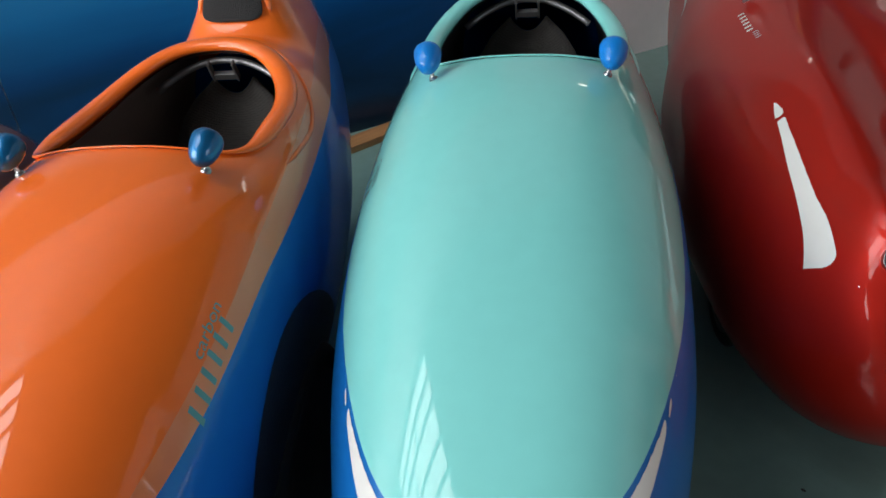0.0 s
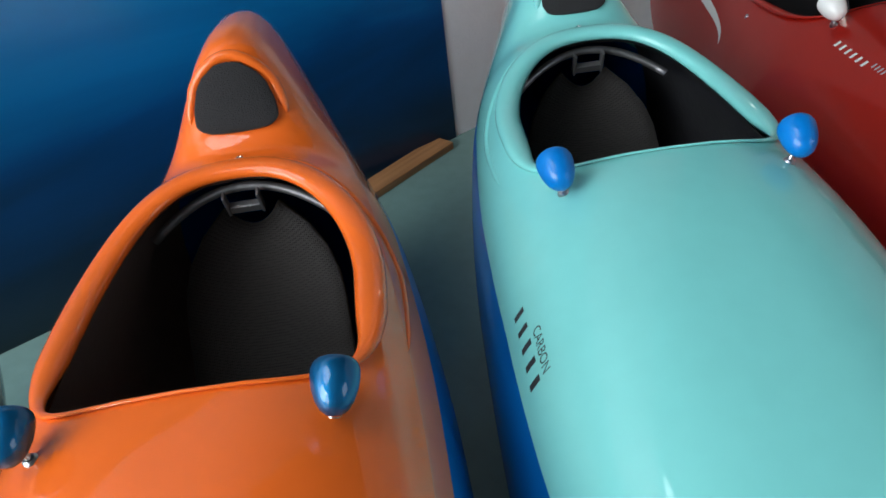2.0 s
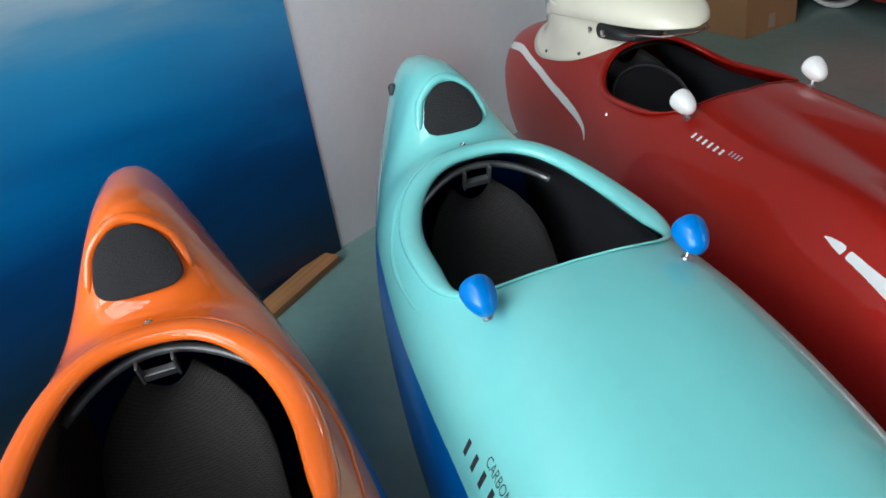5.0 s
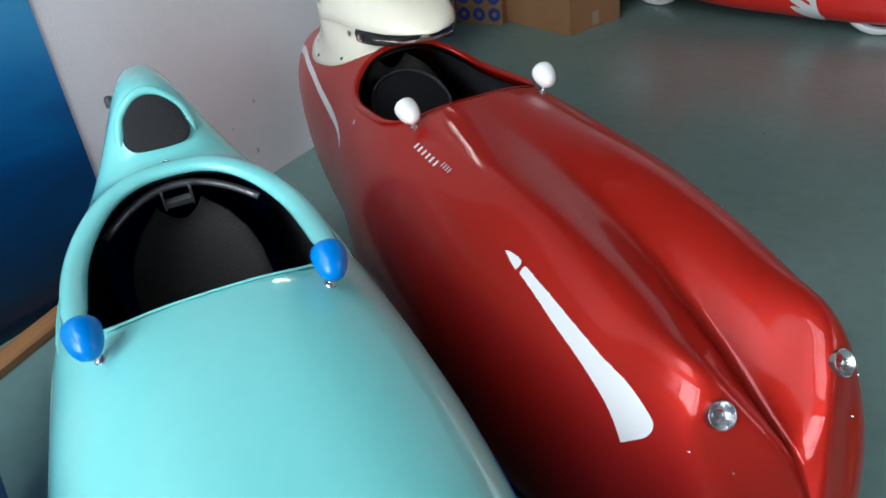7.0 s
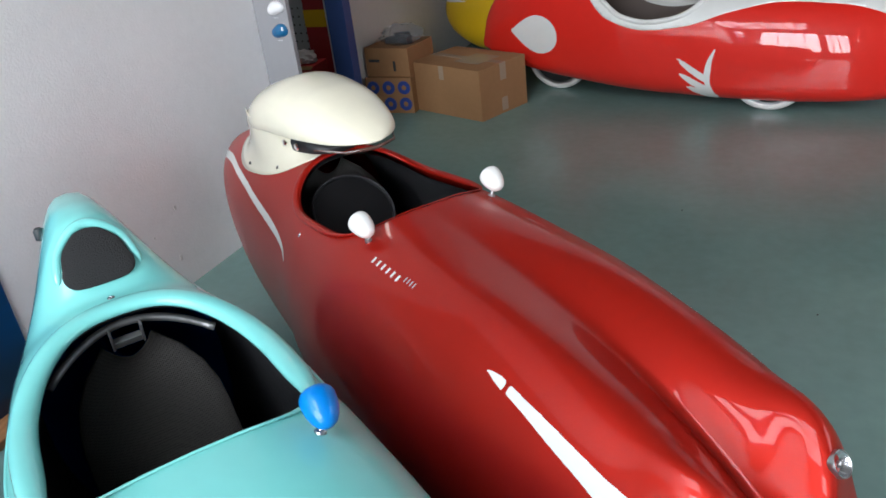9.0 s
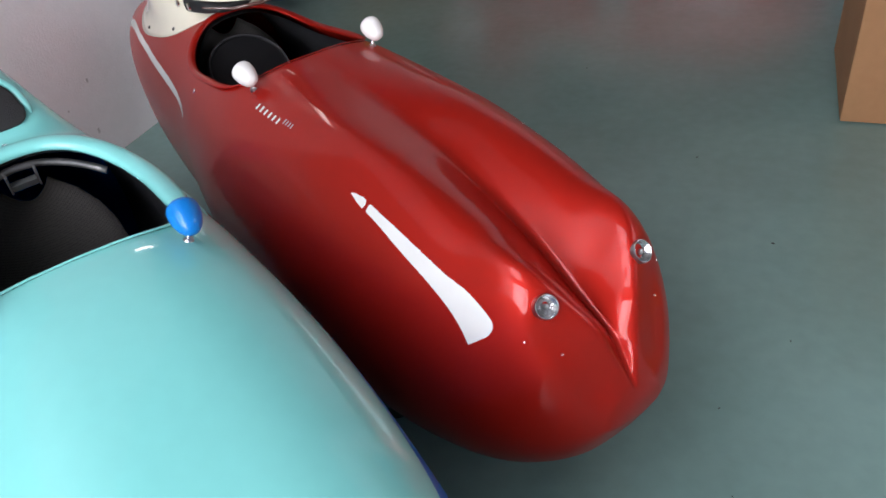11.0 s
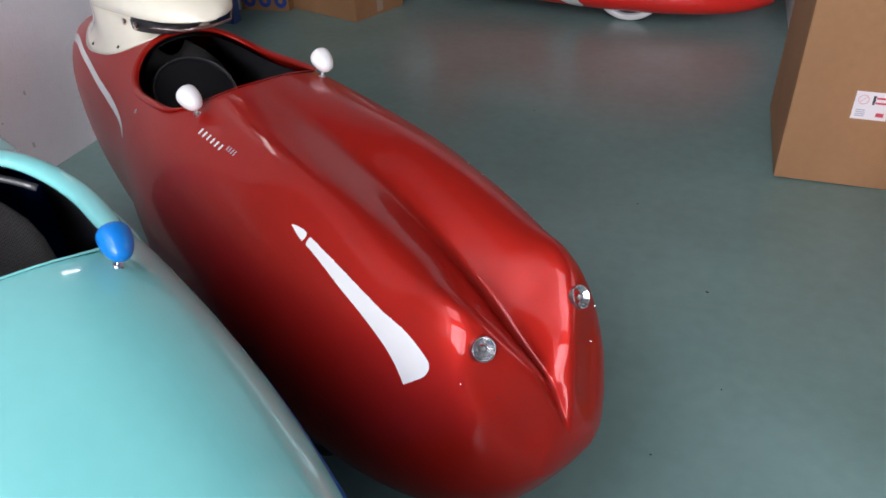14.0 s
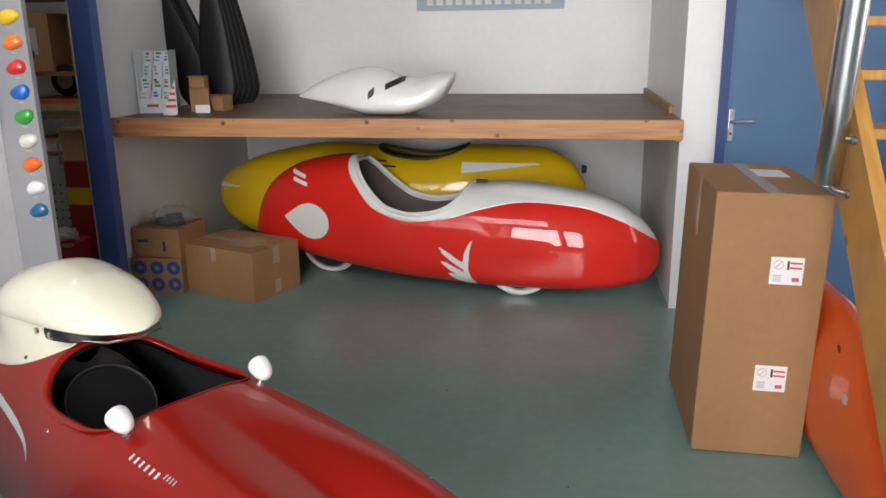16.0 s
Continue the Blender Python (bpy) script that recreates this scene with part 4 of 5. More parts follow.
for u, y, z in ((1.42, -0.24, 0.0), (1.50, -0.27, 0.0)):
    tube("vent", [(u - 0.04, y, float(HY.z(u - 0.04, y)) + 0.004), (u + 0.10, y, float(HY.z(u + 0.10, y)) + 0.004)], 0.008, M_BLACK, yel, n=6)
for y in (-0.24, 0.24):
    wheel(yel, 0.9, y, 0.24, 0.24, M_BLACK, M_BLACK)
wheel(yel, 2.5, 0.0, 0.24, 0.24, M_BLACK, M_BLACK)
turned("tail_lamp", [(0.0005, -0.02), (0.03, -0.02), (0.035, 0.0), (0.025, 0.02), (0.0005, 0.022)], M_BLACK, yel, pose(3.05, -0.02, 0.70, 0, 90, 0), n=16)

# brown velomobile beyond the orange one, and the orange one beside the tall box
bro = thing("velomobile", "brown velomobile parked beyond the orange one", "velomobile", pose(-0.70, -0.90, 0, 0, 0, 147.5), "velomobiles parked side by side")
M_BROWN = paint("brown_paint", (0.20, 0.085, 0.045))
HB = Hull(2.2, [(0, 0.03), (0.1, 0.12), (0.4, 0.22), (0.9, 0.28), (1.5, 0.26), (1.9, 0.20), (2.1, 0.12), (2.2, 0.04)],
          [(0, 0.36), (0.1, 0.46), (0.4, 0.58), (0.9, 0.67), (1.6, 0.69), (1.95, 0.64), (2.12, 0.52), (2.2, 0.40)],
          [(0, 0.30), (0.2, 0.16), (0.5, 0.11), (1.8, 0.11), (2.2, 0.34)], [(0, 0.33), (0.6, 0.40), (1.8, 0.42), (2.2, 0.37)], 2.3, 2.4)
shell("body", *HB.skin(70, 56), M_BROWN, bro)
for u, y in ((0.6, -0.17), (0.6, 0.17), (1.7, 0.0)):
    wheel(bro, u, y, 0.22, 0.22, M_BLACK, M_BLACK)

tail = thing("velomobile", "orange velomobile tail beside the tall cardboard box", "velomobile", pose(0.765, 3.06, 0, 0, 0, 90))
M_ORANGE2 = paint("deep_orange_paint", (0.80, 0.10, 0.012))
HE = Hull(1.75, [(0, 0.025), (0.04, 0.05), (0.15, 0.08), (0.4, 0.10), (0.75, 0.105), (1.2, 0.10), (1.75, 0.06)],
          [(0, 0.34), (0.04, 0.44), (0.12, 0.53), (0.3, 0.63), (0.5, 0.67), (0.75, 0.69), (1.75, 0.66)],
          [(0, 0.24), (0.06, 0.10), (0.2, 0.045), (1.4, 0.05), (1.75, 0.2)], [(0, 0.29), (0.3, 0.32), (1.75, 0.36)], 2.2, 4.0)
shell("body", *HE.skin(80, 64), M_ORANGE2, tail)
decal("sticker", HE, lambda x, y, z: 0.018 - max(abs(x - 0.34) * 0.8, abs(z - 0.44)) if y > 0 else -1.0, M_PINKPAPER, tail, 0.002, "pale pink sticker", 40, 120, (0.2, 0.4))
decal("mark", HE, lambda x, y, z: min(0.008 - abs(z - 0.57 - 0.3 * (x - 0.5)), 0.02 - abs(x - 0.50)) if y > 0 else -1.0, M_DARKINK, tail, 0.002, "dark smudged mark", 30, 120, (0.45, 0.55))
for u, y in ((0.45, 0.0), (1.3, 0.0)):
    wheel(tail, u, y, 0.20, 0.20, M_BLACK, M_BLACK)

# ---- poster and skirting plank along the left wall ----
M_POSTER = bpy.data.materials.new("printed_sky_and_sea")
M_POSTER.use_nodes = True
pt = M_POSTER.node_tree
pb = pt.nodes["Principled BSDF"]
pb.inputs["Roughness"].default_value = 0.28
co = pt.nodes.new("ShaderNodeTexCoord")
sep = pt.nodes.new("ShaderNodeSeparateXYZ")
nz = pt.nodes.new("ShaderNodeTexNoise")
nz.inputs["Scale"].default_value, nz.inputs["Detail"].default_value, nz.inputs["Distortion"].default_value = 1.3, 6, 0.6
mp = pt.nodes.new("ShaderNodeMapping")
mp.inputs["Scale"].default_value, mp.inputs["Rotation"].default_value = (1, 0.55, 2.2), (radians(18), 0, 0)
mad = pt.nodes.new("ShaderNodeMath")
mad.operation, mad.inputs[1].default_value = "MULTIPLY_ADD", 0.75
ramp = pt.nodes.new("ShaderNodeValToRGB")
pt.links.new(co.outputs["Object"], sep.inputs[0])
pt.links.new(co.outputs["Object"], mp.inputs[0])
pt.links.new(mp.outputs[0], nz.inputs["Vector"])
pt.links.new(nz.outputs[0], mad.inputs[0])
pt.links.new(sep.outputs["Z"], mad.inputs[2])
mr = pt.nodes.new("ShaderNodeMapRange")
mr.inputs[1].default_value, mr.inputs[2].default_value = 0.30, 2.12
pt.links.new(mad.outputs[0], mr.inputs[0])
pt.links.new(mr.outputs[0], ramp.inputs[0])
stops = [(0.0, (0.004, 0.010, 0.014)), (0.15, (0.004, 0.020, 0.05)), (0.32, (0.003, 0.062, 0.20)), (0.48, (0.004, 0.165, 0.41)), (0.64, (0.018, 0.27, 0.55)), (0.73, (0.12, 0.36, 0.56)), (0.82, (0.66, 0.74, 0.76)), (0.94, (0.30, 0.40, 0.38)), (1.0, (0.20, 0.27, 0.24))]
while len(ramp.color_ramp.elements) < len(stops):
    ramp.color_ramp.elements.new(0.5)
for e, (p, c) in zip(ramp.color_ramp.elements, stops):
    e.position, e.color = p, (*c, 1)
deep = pt.nodes.new("ShaderNodeMapRange")
deep.inputs[1].default_value, deep.inputs[2].default_value, deep.inputs[3].default_value, deep.inputs[4].default_value = -1.0, 1.3, 0.36, 1.0
shade = pt.nodes.new("ShaderNodeMix")
shade.data_type, shade.inputs[6].default_value = "RGBA", (0.006, 0.022, 0.028, 1)
pt.links.new(sep.outputs["Y"], deep.inputs[0])
pt.links.new(deep.outputs[0], shade.inputs[0])
pt.links.new(ramp.outputs[0], shade.inputs[7])
pt.links.new(shade.outputs[2], pb.inputs["Base Color"])
poster = thing("wall_poster", "tall glossy poster of deep blue sky and cloud", "poster", pose(WX + 0.001, 0, 0))
box("poster_sheet", 0, 0.006, 0.236, 2.195, 0.0, 2.5, M_POSTER, poster)
box("poster_sheet", 0, 0.006, -2.2, 0.233, 0.0, 2.5, M_POSTER, poster)
plank = thing("wooden_plank", "narrow raw wooden plank lying along the wall", "plank", pose(-2.80, 1.68, 0, 0, 0, 100.5))
box("board", -0.62, 0.44, -0.05, 0.05, 0.0, 0.032, M_PINE, plank, "", 0.006)
speck = mat("scuff_mark", (0.03, 0.03, 0.03), rough=0.9)
dirt = thing("floor_dirt", "small dark crumbs scattered on the floor", "dirt", pose(0, 0, 0))
dirt["kind"] = "stuff"
bm = bmesh.new()
rnd = random.Random(4)
for cx, cy, r in ((-0.387, 1.631, 0.010), (-0.507, 1.658, 0.005), (-0.087, 1.75, 0.004), (-0.04, 1.789, 0.003), (-0.045, 1.715, 0.004), (-0.093, 1.692, 0.003), (-0.009, 2.868, 0.005), (0.02, 1.76, 0.003), (-0.07, 1.83, 0.002), (-0.12, 2.1, 0.003), (0.05, 2.4, 0.003), (-0.3, 3.4, 0.004), (-0.9, 4.2, 0.004)):
    q = bmesh.ops.create_icosphere(bm, subdivisions=1, radius=r)
    bmesh.ops.transform(bm, verts=q["verts"], matrix=pose(cx, cy, r * 0.3, 0, 0, rnd.uniform(0, 180)) @ Matrix.Diagonal((1.4, 0.8, 0.4, 1)))
part("crumbs", bm, speck, dirt)
scuff = thing("wall_scuff", "small dark scuff on the white wall", "scuff", pose(WX, 0, 0))
scuff["kind"] = "stuff"
bm = bmesh.new()
for cy, cz, a, b in ((3.059, 0.374, 0.006, 0.010), (3.013, 0.147, 0.007, 0.012), (2.9, 0.30, 0.004, 0.004)):
    box_into(bm, 0.0005, 0.0015, cy - a, cy + a, cz - b, cz + b)
part("scuffs", bm, mat("faint_scuff", (0.55, 0.53, 0.53), rough=0.8), scuff)

# ---- shelf and what stands on it ----
shelf = thing("shelf", "deep brown shelf with a pine front beam across the alcove", "shelf", pose(0, 0, 0))
box("board", -3.325, AX - 0.002, SY + 0.045, BY - 0.002, 1.19, 1.215, M_SHELF, shelf)
box("front_beam", -3.325, AX - 0.002, SY, SY + 0.045, 1.105, 1.222, M_KNOTTY, shelf, "knotty pine front beam", 0.004)
box("bearer", AX - 0.035, AX - 0.003, SY + 0.05, BY - 0.01, 1.09, 1.19, M_PINE, shelf)
box("bearer", -3.325, -3.29, SY + 0.05, BY - 0.01, 1.09, 1.19, M_PINE, shelf)
box("end_strip", AX - 0.03, AX - 0.003, SY + 0.5, BY - 0.003, 1.216, 1.265, M_PINE, shelf)

hood = thing("velomobile_hood", "glossy white moulded hood with an upturned peak", "hood", pose(-1.60, 5.80, 1.217, 0, 0, 0))
HC = Hull(1.06, [(0, 0.01), (0.06, 0.06), (0.25, 0.14), (0.5, 0.19), (0.7, 0.19), (0.9, 0.17), (1.02, 0.125), (1.06, 0.06)],
          [(0, 0.125), (0.12, 0.20), (0.3, 0.275), (0.5, 0.315), (0.6, 0.30), (0.72, 0.25), (0.82, 0.245), (0.95, 0.272), (1.06, 0.275)],
          [(0, 0.115), (0.15, 0.085), (0.35, 0.035), (0.5, 0.004), (0.7, 0.0), (0.85, 0.03), (0.97, 0.09), (1.06, 0.22)],
          [(0, 0.12), (0.3, 0.10), (0.55, 0.06), (0.75, 0.06), (0.95, 0.15), (1.06, 0.25)], 2.2, 2.2)
hc = shell("hood_shell", *HC.skin(80, 56), M_WHITE, hood)
hc.location = (-0.53, 0, 0)
d1 = decal("slot", HC, lambda x, y, z: min(0.019 - abs(z - 0.215 - 0.45 * (x - 0.69)), 0.060 - abs(x - 0.69)) if y < 0 else -1.0, M_BLACK, hood, 0.002, "black slot", 60, 140, (0.48, 0.78))
d2 = decal("slot", HC, lambda x, y, z: min(0.024 - abs(z - 0.15 - 0.9 * (x - 0.54)), 0.020 - abs(x - 0.54)) if y < 0 else -1.0, M_BLACK, hood, 0.002, "black slot", 60, 140, (0.48, 0.78))
d1.location = d2.location = (-0.53, 0, 0)

sign = thing("wall_sign", "pale blue sign strip with a row of white marks", "sign", pose(-1.0, BY - 0.001, 1.985))
M_SIGN = mat("pale_blue_sign", (0.40, 0.45, 0.54), rough=0.5, vary=0.04)
box("strip", -0.66, 0.62, -0.012, 0, -0.055, 0.10, M_SIGN, sign)
for k in range(13):
    x = -0.57 + k * 0.085
    box("mark", x, x + 0.055, -0.015, -0.012, -0.01, 0.045 + (0.03 if k in (2, 6, 9, 12) else 0), M_PAPER, sign)

BLADES = [(-3.06, 6.30, 19, 1.02), (-3.02, 6.36, 16, 0.98), (-2.90, 6.26, 3, 1.06), (-2.875, 6.31, 4, 1.04), (-2.85, 6.36, 5, 1.05), (-2.825, 6.41, 6, 1.03), (-2.80, 6.46, 7, 1.04)]
for x, y, lean, hgt in BLADES:
    ob = thing("wheel_fairing", "long black plastic wheel fairing standing on the shelf", "fairing", pose(x, y, 1.23, lean, -3, -90), "wheel fairings on the shelf")
    vs, fs, n = [], [], 24
    for i in range(n + 1):
        t = i / n
        w = 0.145 * (1 - t ** 1.7) ** 0.75 * (0.45 + 0.55 * min(1, t / 0.12) ** 0.5) + 0.003
        for j in range(9):
            c = j / 4 - 1
            vs.append((0.030 * (1 - c * c) * (1 - t * 0.6), w * c, hgt * t))
    for i in range(n):
        for j in range(8):
            a = i * 9 + j
            fs.append((a, a + 1, a + 10, a + 9))
    shell("panel", vs, fs, M_GLOSSBLACK, ob, thick=0.004)
    tube("rolled_edge", [vs[i * 9 + 8] for i in range(n + 1)], 0.003, M_BLACK, ob, n=6)

rack = thing("brochure_stand", "clear brochure stand filled with printed leaflets", "stand", pose(-3.21, 5.92, 1.217, 0, 0, 12))
M_PERSPEX = mat("clear_plastic", (0.75, 0.78, 0.80), rough=0.12, coat=0.6)
box("base", -0.11, 0.11, -0.10, 0.10, 0, 0.012, M_PERSPEX, rack, "", 0.002)
box("side", -0.115, -0.110, -0.10, 0.10, 0.0, 0.43, M_PERSPEX, rack)
box("side", 0.110, 0.115, -0.10, 0.10, 0.0, 0.43, M_PERSPEX, rack)
M_LEAF = mat("leaflet_paper", (0.66, 0.68, 0.72), rough=0.35, vary=0.12, vscale=20)
inks = [mat("leaflet_ink", c, rough=0.4, vary=0.3, vscale=30) for c in ((0.05, 0.12, 0.34), (0.42, 0.05, 0.05), (0.06, 0.24, 0.10), (0.16, 0.17, 0.20), (0.30, 0.36, 0.46))]
lr = random.Random(7)
for r in range(4):
    for c in range(3):
        mm = pose(0, -0.085 + 0.045 * r, 0.012 + r * 0.088, -14 + lr.uniform(-3, 3), lr.uniform(-4, 4), lr.uniform(-3, 3))
        x = -0.104 + c * 0.071
        leaf = box("leaflet", x, x + 0.064, -0.004, 0.004, 0, 0.15, M_LEAF, rack, "", 0, mm)
        for q in range(3):
            x0, z0 = x + lr.uniform(0.004, 0.02), 0.075 + 0.022 * q + lr.uniform(0, 0.006)
            box("printed_block", x0, x0 + lr.uniform(0.02, 0.04), -0.0052, -0.0042, z0, z0 + lr.uniform(0.008, 0.018), lr.choice(inks), leaf, "", 0, mm)
box("front_panel", -0.11, 0.11, -0.104, -0.101, 0.012, 0.10, M_LEAF, rack, "white card front with dark print")
box("printed_block", -0.06, 0.02, -0.1055, -0.1045, 0.045, 0.062, inks[1], rack)
flag = thing("printed_card", "small white card with a stack of red bars", "card", pose(-3.02, 5.70, 1.217, 0, 0, 5))
box("stand", -0.045, 0.045, -0.015, 0.015, 0, 0.012, M_PAPER, flag)
bm = bmesh.new()
v3 = [bm.verts.new(p) for p in ((-0.05, 0, 0.012), (0.05, 0, 0.012), (0.05, 0, 0.24), (-0.05, 0.003, 0.012), (0.05, 0.003, 0.012), (0.05, 0.003, 0.24))]
for f in ((0, 1, 2), (5, 4, 3), (0, 3, 4, 1), (1, 4, 5, 2), (2, 5, 3, 0)):
    bm.faces.new([v3[i] for i in f])
part("card", bm, M_PAPER, flag)
for k in range(4):
    z = 0.05 + 0.042 * k
    box("red_bar", -0.028 + 0.017 * k, 0.045, -0.002, -0.0005, z, z + 0.018, M_PINK, flag)
for x, y, w, d, h, a in ((-2.93, 5.98, 0.13, 0.10, 0.17, 20), (-2.84, 6.08, 0.16, 0.12, 0.11, -12), (-2.93, 5.98, 0.11, 0.09, 0.08, 5)):
    ob = thing("small_carton", "small open brown carton on the shelf", "box", pose(x, y, 1.217 if h > 0.1 else 1.387, 0, 0, a), "small cartons on the shelf")
    box("carton", -w / 2, w / 2, -d / 2, d / 2, 0, h, M_CARD, ob, "", 0.003)
    box("flap", -w / 2, w / 2, -d / 2 - 0.04, -d / 2, h - 0.003, h, M_CARD, ob, "", 0, None)
pap = thing("paper_slip", "white slip of paper on the shelf", "paper", pose(-2.86, 5.86, 1.217, 0, 0, 10))
box("slip", -0.05, 0.05, -0.004, 0.004, 0, 0.055, M_PAPER, pap)

# ---- boxes on the floor ----
bigbox = thing("cardboard_box", "tall brown cardboard box with two shipping labels", "box", pose(0.435, 4.115, 0, 0, 1.2, 0))
box("carton", -0.22, 0.22, -0.365, 0.365, 0.005, 1.120, M_CARD, bigbox, "", 0.007)
box("tape", -0.03, 0.03, -0.367, 0.367, 1.1205, 1.1215, M_TAPE, bigbox, "clear packing tape")
box("tape", -0.2215, -0.2205, -0.03, 0.03, 0.86, 1.1205, M_TAPE, bigbox, "clear packing tape")
box("label", 0.02, 0.15, 0.02, 0.20, 1.1208, 1.1222, M_PAPER, bigbox, "white paper label")


def ship_label(parent, x, z):
    """A square white label: no-symbol, arrows, grey lines and a red mark, printed as plain shapes."""
    y = -0.3655
    lab = box("shipping_label", x, x + 0.125, y - 0.0012, y, z, z + 0.112, M_PAPER, parent, "white label with red print")
    for dx in (0.0, 0.022):
        box("red_bar", x + 0.073 + dx * 0, x + 0.118, y - 0.0020, y - 0.0013, z + 0.085 - dx * 0.9, z + 0.093 - dx * 0.9, M_PINK, lab)
    box("dark_bar", x + 0.062, x + 0.071, y - 0.0020, y - 0.0013, z + 0.062, z + 0.098, M_DARKINK, lab)
    box("red_mark", x + 0.085, x + 0.112, y - 0.0020, y - 0.0013, z + 0.014, z + 0.030, M_PINK, lab)
    for k in range(4):
        box("grey_line", x + 0.012, x + 0.045, y - 0.0020, y - 0.0013, z + 0.012 + k * 0.008, z + 0.016 + k * 0.008, M_GREYINK, lab)
    pts = [(x + 0.03 + 0.018 * math.cos(a), y - 0.0013, z + 0.080 + 0.018 * math.sin(a)) for a in [2 * math.pi * i / 20 for i in range(20)]]
    tube("ring", pts, 0.0018, M_PINKPAPER, lab, closed=True, n=6)
    tube("slash", [(x + 0.018, y - 0.0013, z + 0.068), (x + 0.042, y - 0.0013, z + 0.092)], 0.0016, M_PINKPAPER, lab, n=6)


ship_label(bigbox, 0.01, 0.757)
ship_label(bigbox, 0.0, 0.297)

carton = thing("cardboard_box", "brown cardboard box with strips of clear tape", "box", pose(-2.367, 5.345, 0, 0, 0, 159))
box("carton", 0.0, 0.66, -0.47, 0.0, 0, 0.345, M_CARD, carton, "", 0.005)
for a in ((0.0, 0.66, -0.265, -0.205, 0.3455, 0.3465), (0.12, 0.34, -0.35, -0.12, 0.3470, 0.3478)):
    box("tape", *a, M_TAPE, carton, "clear packing tape")
box("tape", 0.33, 0.375, 0.0005, 0.0015, 0.25, 0.345, M_TAPE, carton, "clear packing tape")
box("tape", -0.0015, -0.0005, -0.265, -0.205, 0.23, 0.345, M_TAPE, carton, "clear packing tape")
box("tape", -0.0015, -0.0005, -0.265, -0.205, 0.02, 0.11, M_TAPE, carton, "clear packing tape")
dots = thing("cardboard_box", "brown cardboard box printed with blue rings", "box", pose(-3.135, 5.68, 0, 0, 0, 3))
box("carton", -0.18, 0.18, -0.20, 0.20, 0, 0.255, M_CARD, dots, "", 0.004)
for i in range(3):
    for j in range(2):
        turned("blue_ring", [(0.018, 0.0), (0.048, 0.0), (0.048, 0.0012), (0.018, 0.0012)], M_INKBLUE, dots, pose(-0.12 + 0.12 * i, -0.2008, 0.068 + 0.118 * j, 90, 0, 0), n=24)

small = thing("cardboard_box", "low brown cardboard box with dark print", "box", pose(-3.12, 5.70, 0.256, 0, 0, -4))
box("carton", -0.18, 0.18, -0.18, 0.18, 0, 0.20, M_CARD, small, "", 0.004)
box("print", -0.15, -0.06, -0.1815, -0.1805, 0.10, 0.12, M_DARKINK, small)
box("print", 0.05, 0.07, -0.1815, -0.1805, 0.04, 0.11, M_DARKINK, small)
bag = thing("plastic_bag", "crumpled clear plastic bag with dark parts inside", "bag", pose(-3.06, 5.66, 0.457))
bm = bmesh.new()
bmesh.ops.create_icosphere(bm, subdivisions=4, radius=1.0)
for v in bm.verts:
    q = 1 + 0.30 * noise.noise(v.co * 2.2) + 0.16 * noise.noise(v.co * 6.0)
    v.co = Vector((v.co.x * 0.15 * q, v.co.y * 0.11 * q, max(0, v.co.z * 0.075 * q + 0.06)))
M_FILM = mat("crumpled_film", (0.30, 0.32, 0.35), rough=0.08, bump=1.0, scale=26)
M_FILM.node_tree.nodes["Principled BSDF"].inputs["Alpha"].default_value = 0.25
part("bag_film", bm, M_FILM, bag, "crumpled clear film", smooth=True, sharp=0)
for x, y, w, h, a in ((-0.06, -0.02, 0.055, 0.05, 12), (0.045, -0.03, 0.06, 0.06, -20), (0.0, 0.035, 0.07, 0.07, 35)):
    box("packed_part", -w, w * 0.6, -0.03, 0.03, 0.008, h, M_DARKINK, bag, "dark part inside the bag", 0.006, pose(x, y, 0, 0, 0, a))

# ---- blue post, colour sample board, storage ----
post = thing("post", "dark blue painted steel post", "post", pose(-3.25, 5.19, 0))
box("shaft", -0.068, 0.068, -0.045, 0.045, 0, CEIL, M_POST, post, "", 0.004)
board = thing("colour_sample_board", "pale grey board with a column of coloured paint samples", "sample board", pose(-2.81, 3.902, 0))
box("panel", -0.135, 0.09, 0, 0.03, 0.0, 2.2, mat("pale_grey_board", (0.26, 0.26, 0.275), rough=0.5, vary=0.05), board, "", 0.003)
cols = [(0.75, 0.48, 0.02), (0.80, 0.17, 0.03), (0.66, 0.03, 0.03), (0.01, 0.13, 0.50), (0.03, 0.33, 0.04), (0.66, 0.64, 0.54), (0.78, 0.13, 0.02), (0.72, 0.72, 0.74), (0.008, 0.11, 0.26)]
for k, c in enumerate(cols):
    bm = bmesh.new()
    bmesh.ops.create_uvsphere(bm, u_segments=22, v_segments=12, radius=1)
    for v in bm.verts:
        a = math.atan2(v.co.z, v.co.x)
        r = 1 + 0.14 * math.sin(2 * a + 0.6) + 0.06 * math.cos(3 * a + k)
        v.co = Vector((v.co.x * 0.044 * r, min(0.0, v.co.y * 0.026), v.co.z * 0.036 * r))
    bmesh.ops.transform(bm, verts=bm.verts, matrix=pose(0.022 + 0.001 * k, -0.0005, 1.823 - 0.1092 * k, 0, 0, 0))
    part("paint_sample", bm, paint("sample_paint", c), board, "moulded sample in its own colour", smooth=True, sharp=0)
    box("caption", 0.008, 0.034, -0.002, -0.0005, 1.775 - 0.1092 * k, 1.780 - 0.1092 * k, M_GREYINK, board)
blueframe = thing("wall_frame", "blue picture frame edge on the white wall", "frame", pose(WX, 3.62, 1.40))
box("bar", 0.001, 0.02, 0.16, 0.20, -0.02, 0.62, M_FRAME, blueframe)
box("bar", 0.001, 0.02, -0.6, 0.16, -0.02, 0.02, M_FRAME, blueframe)

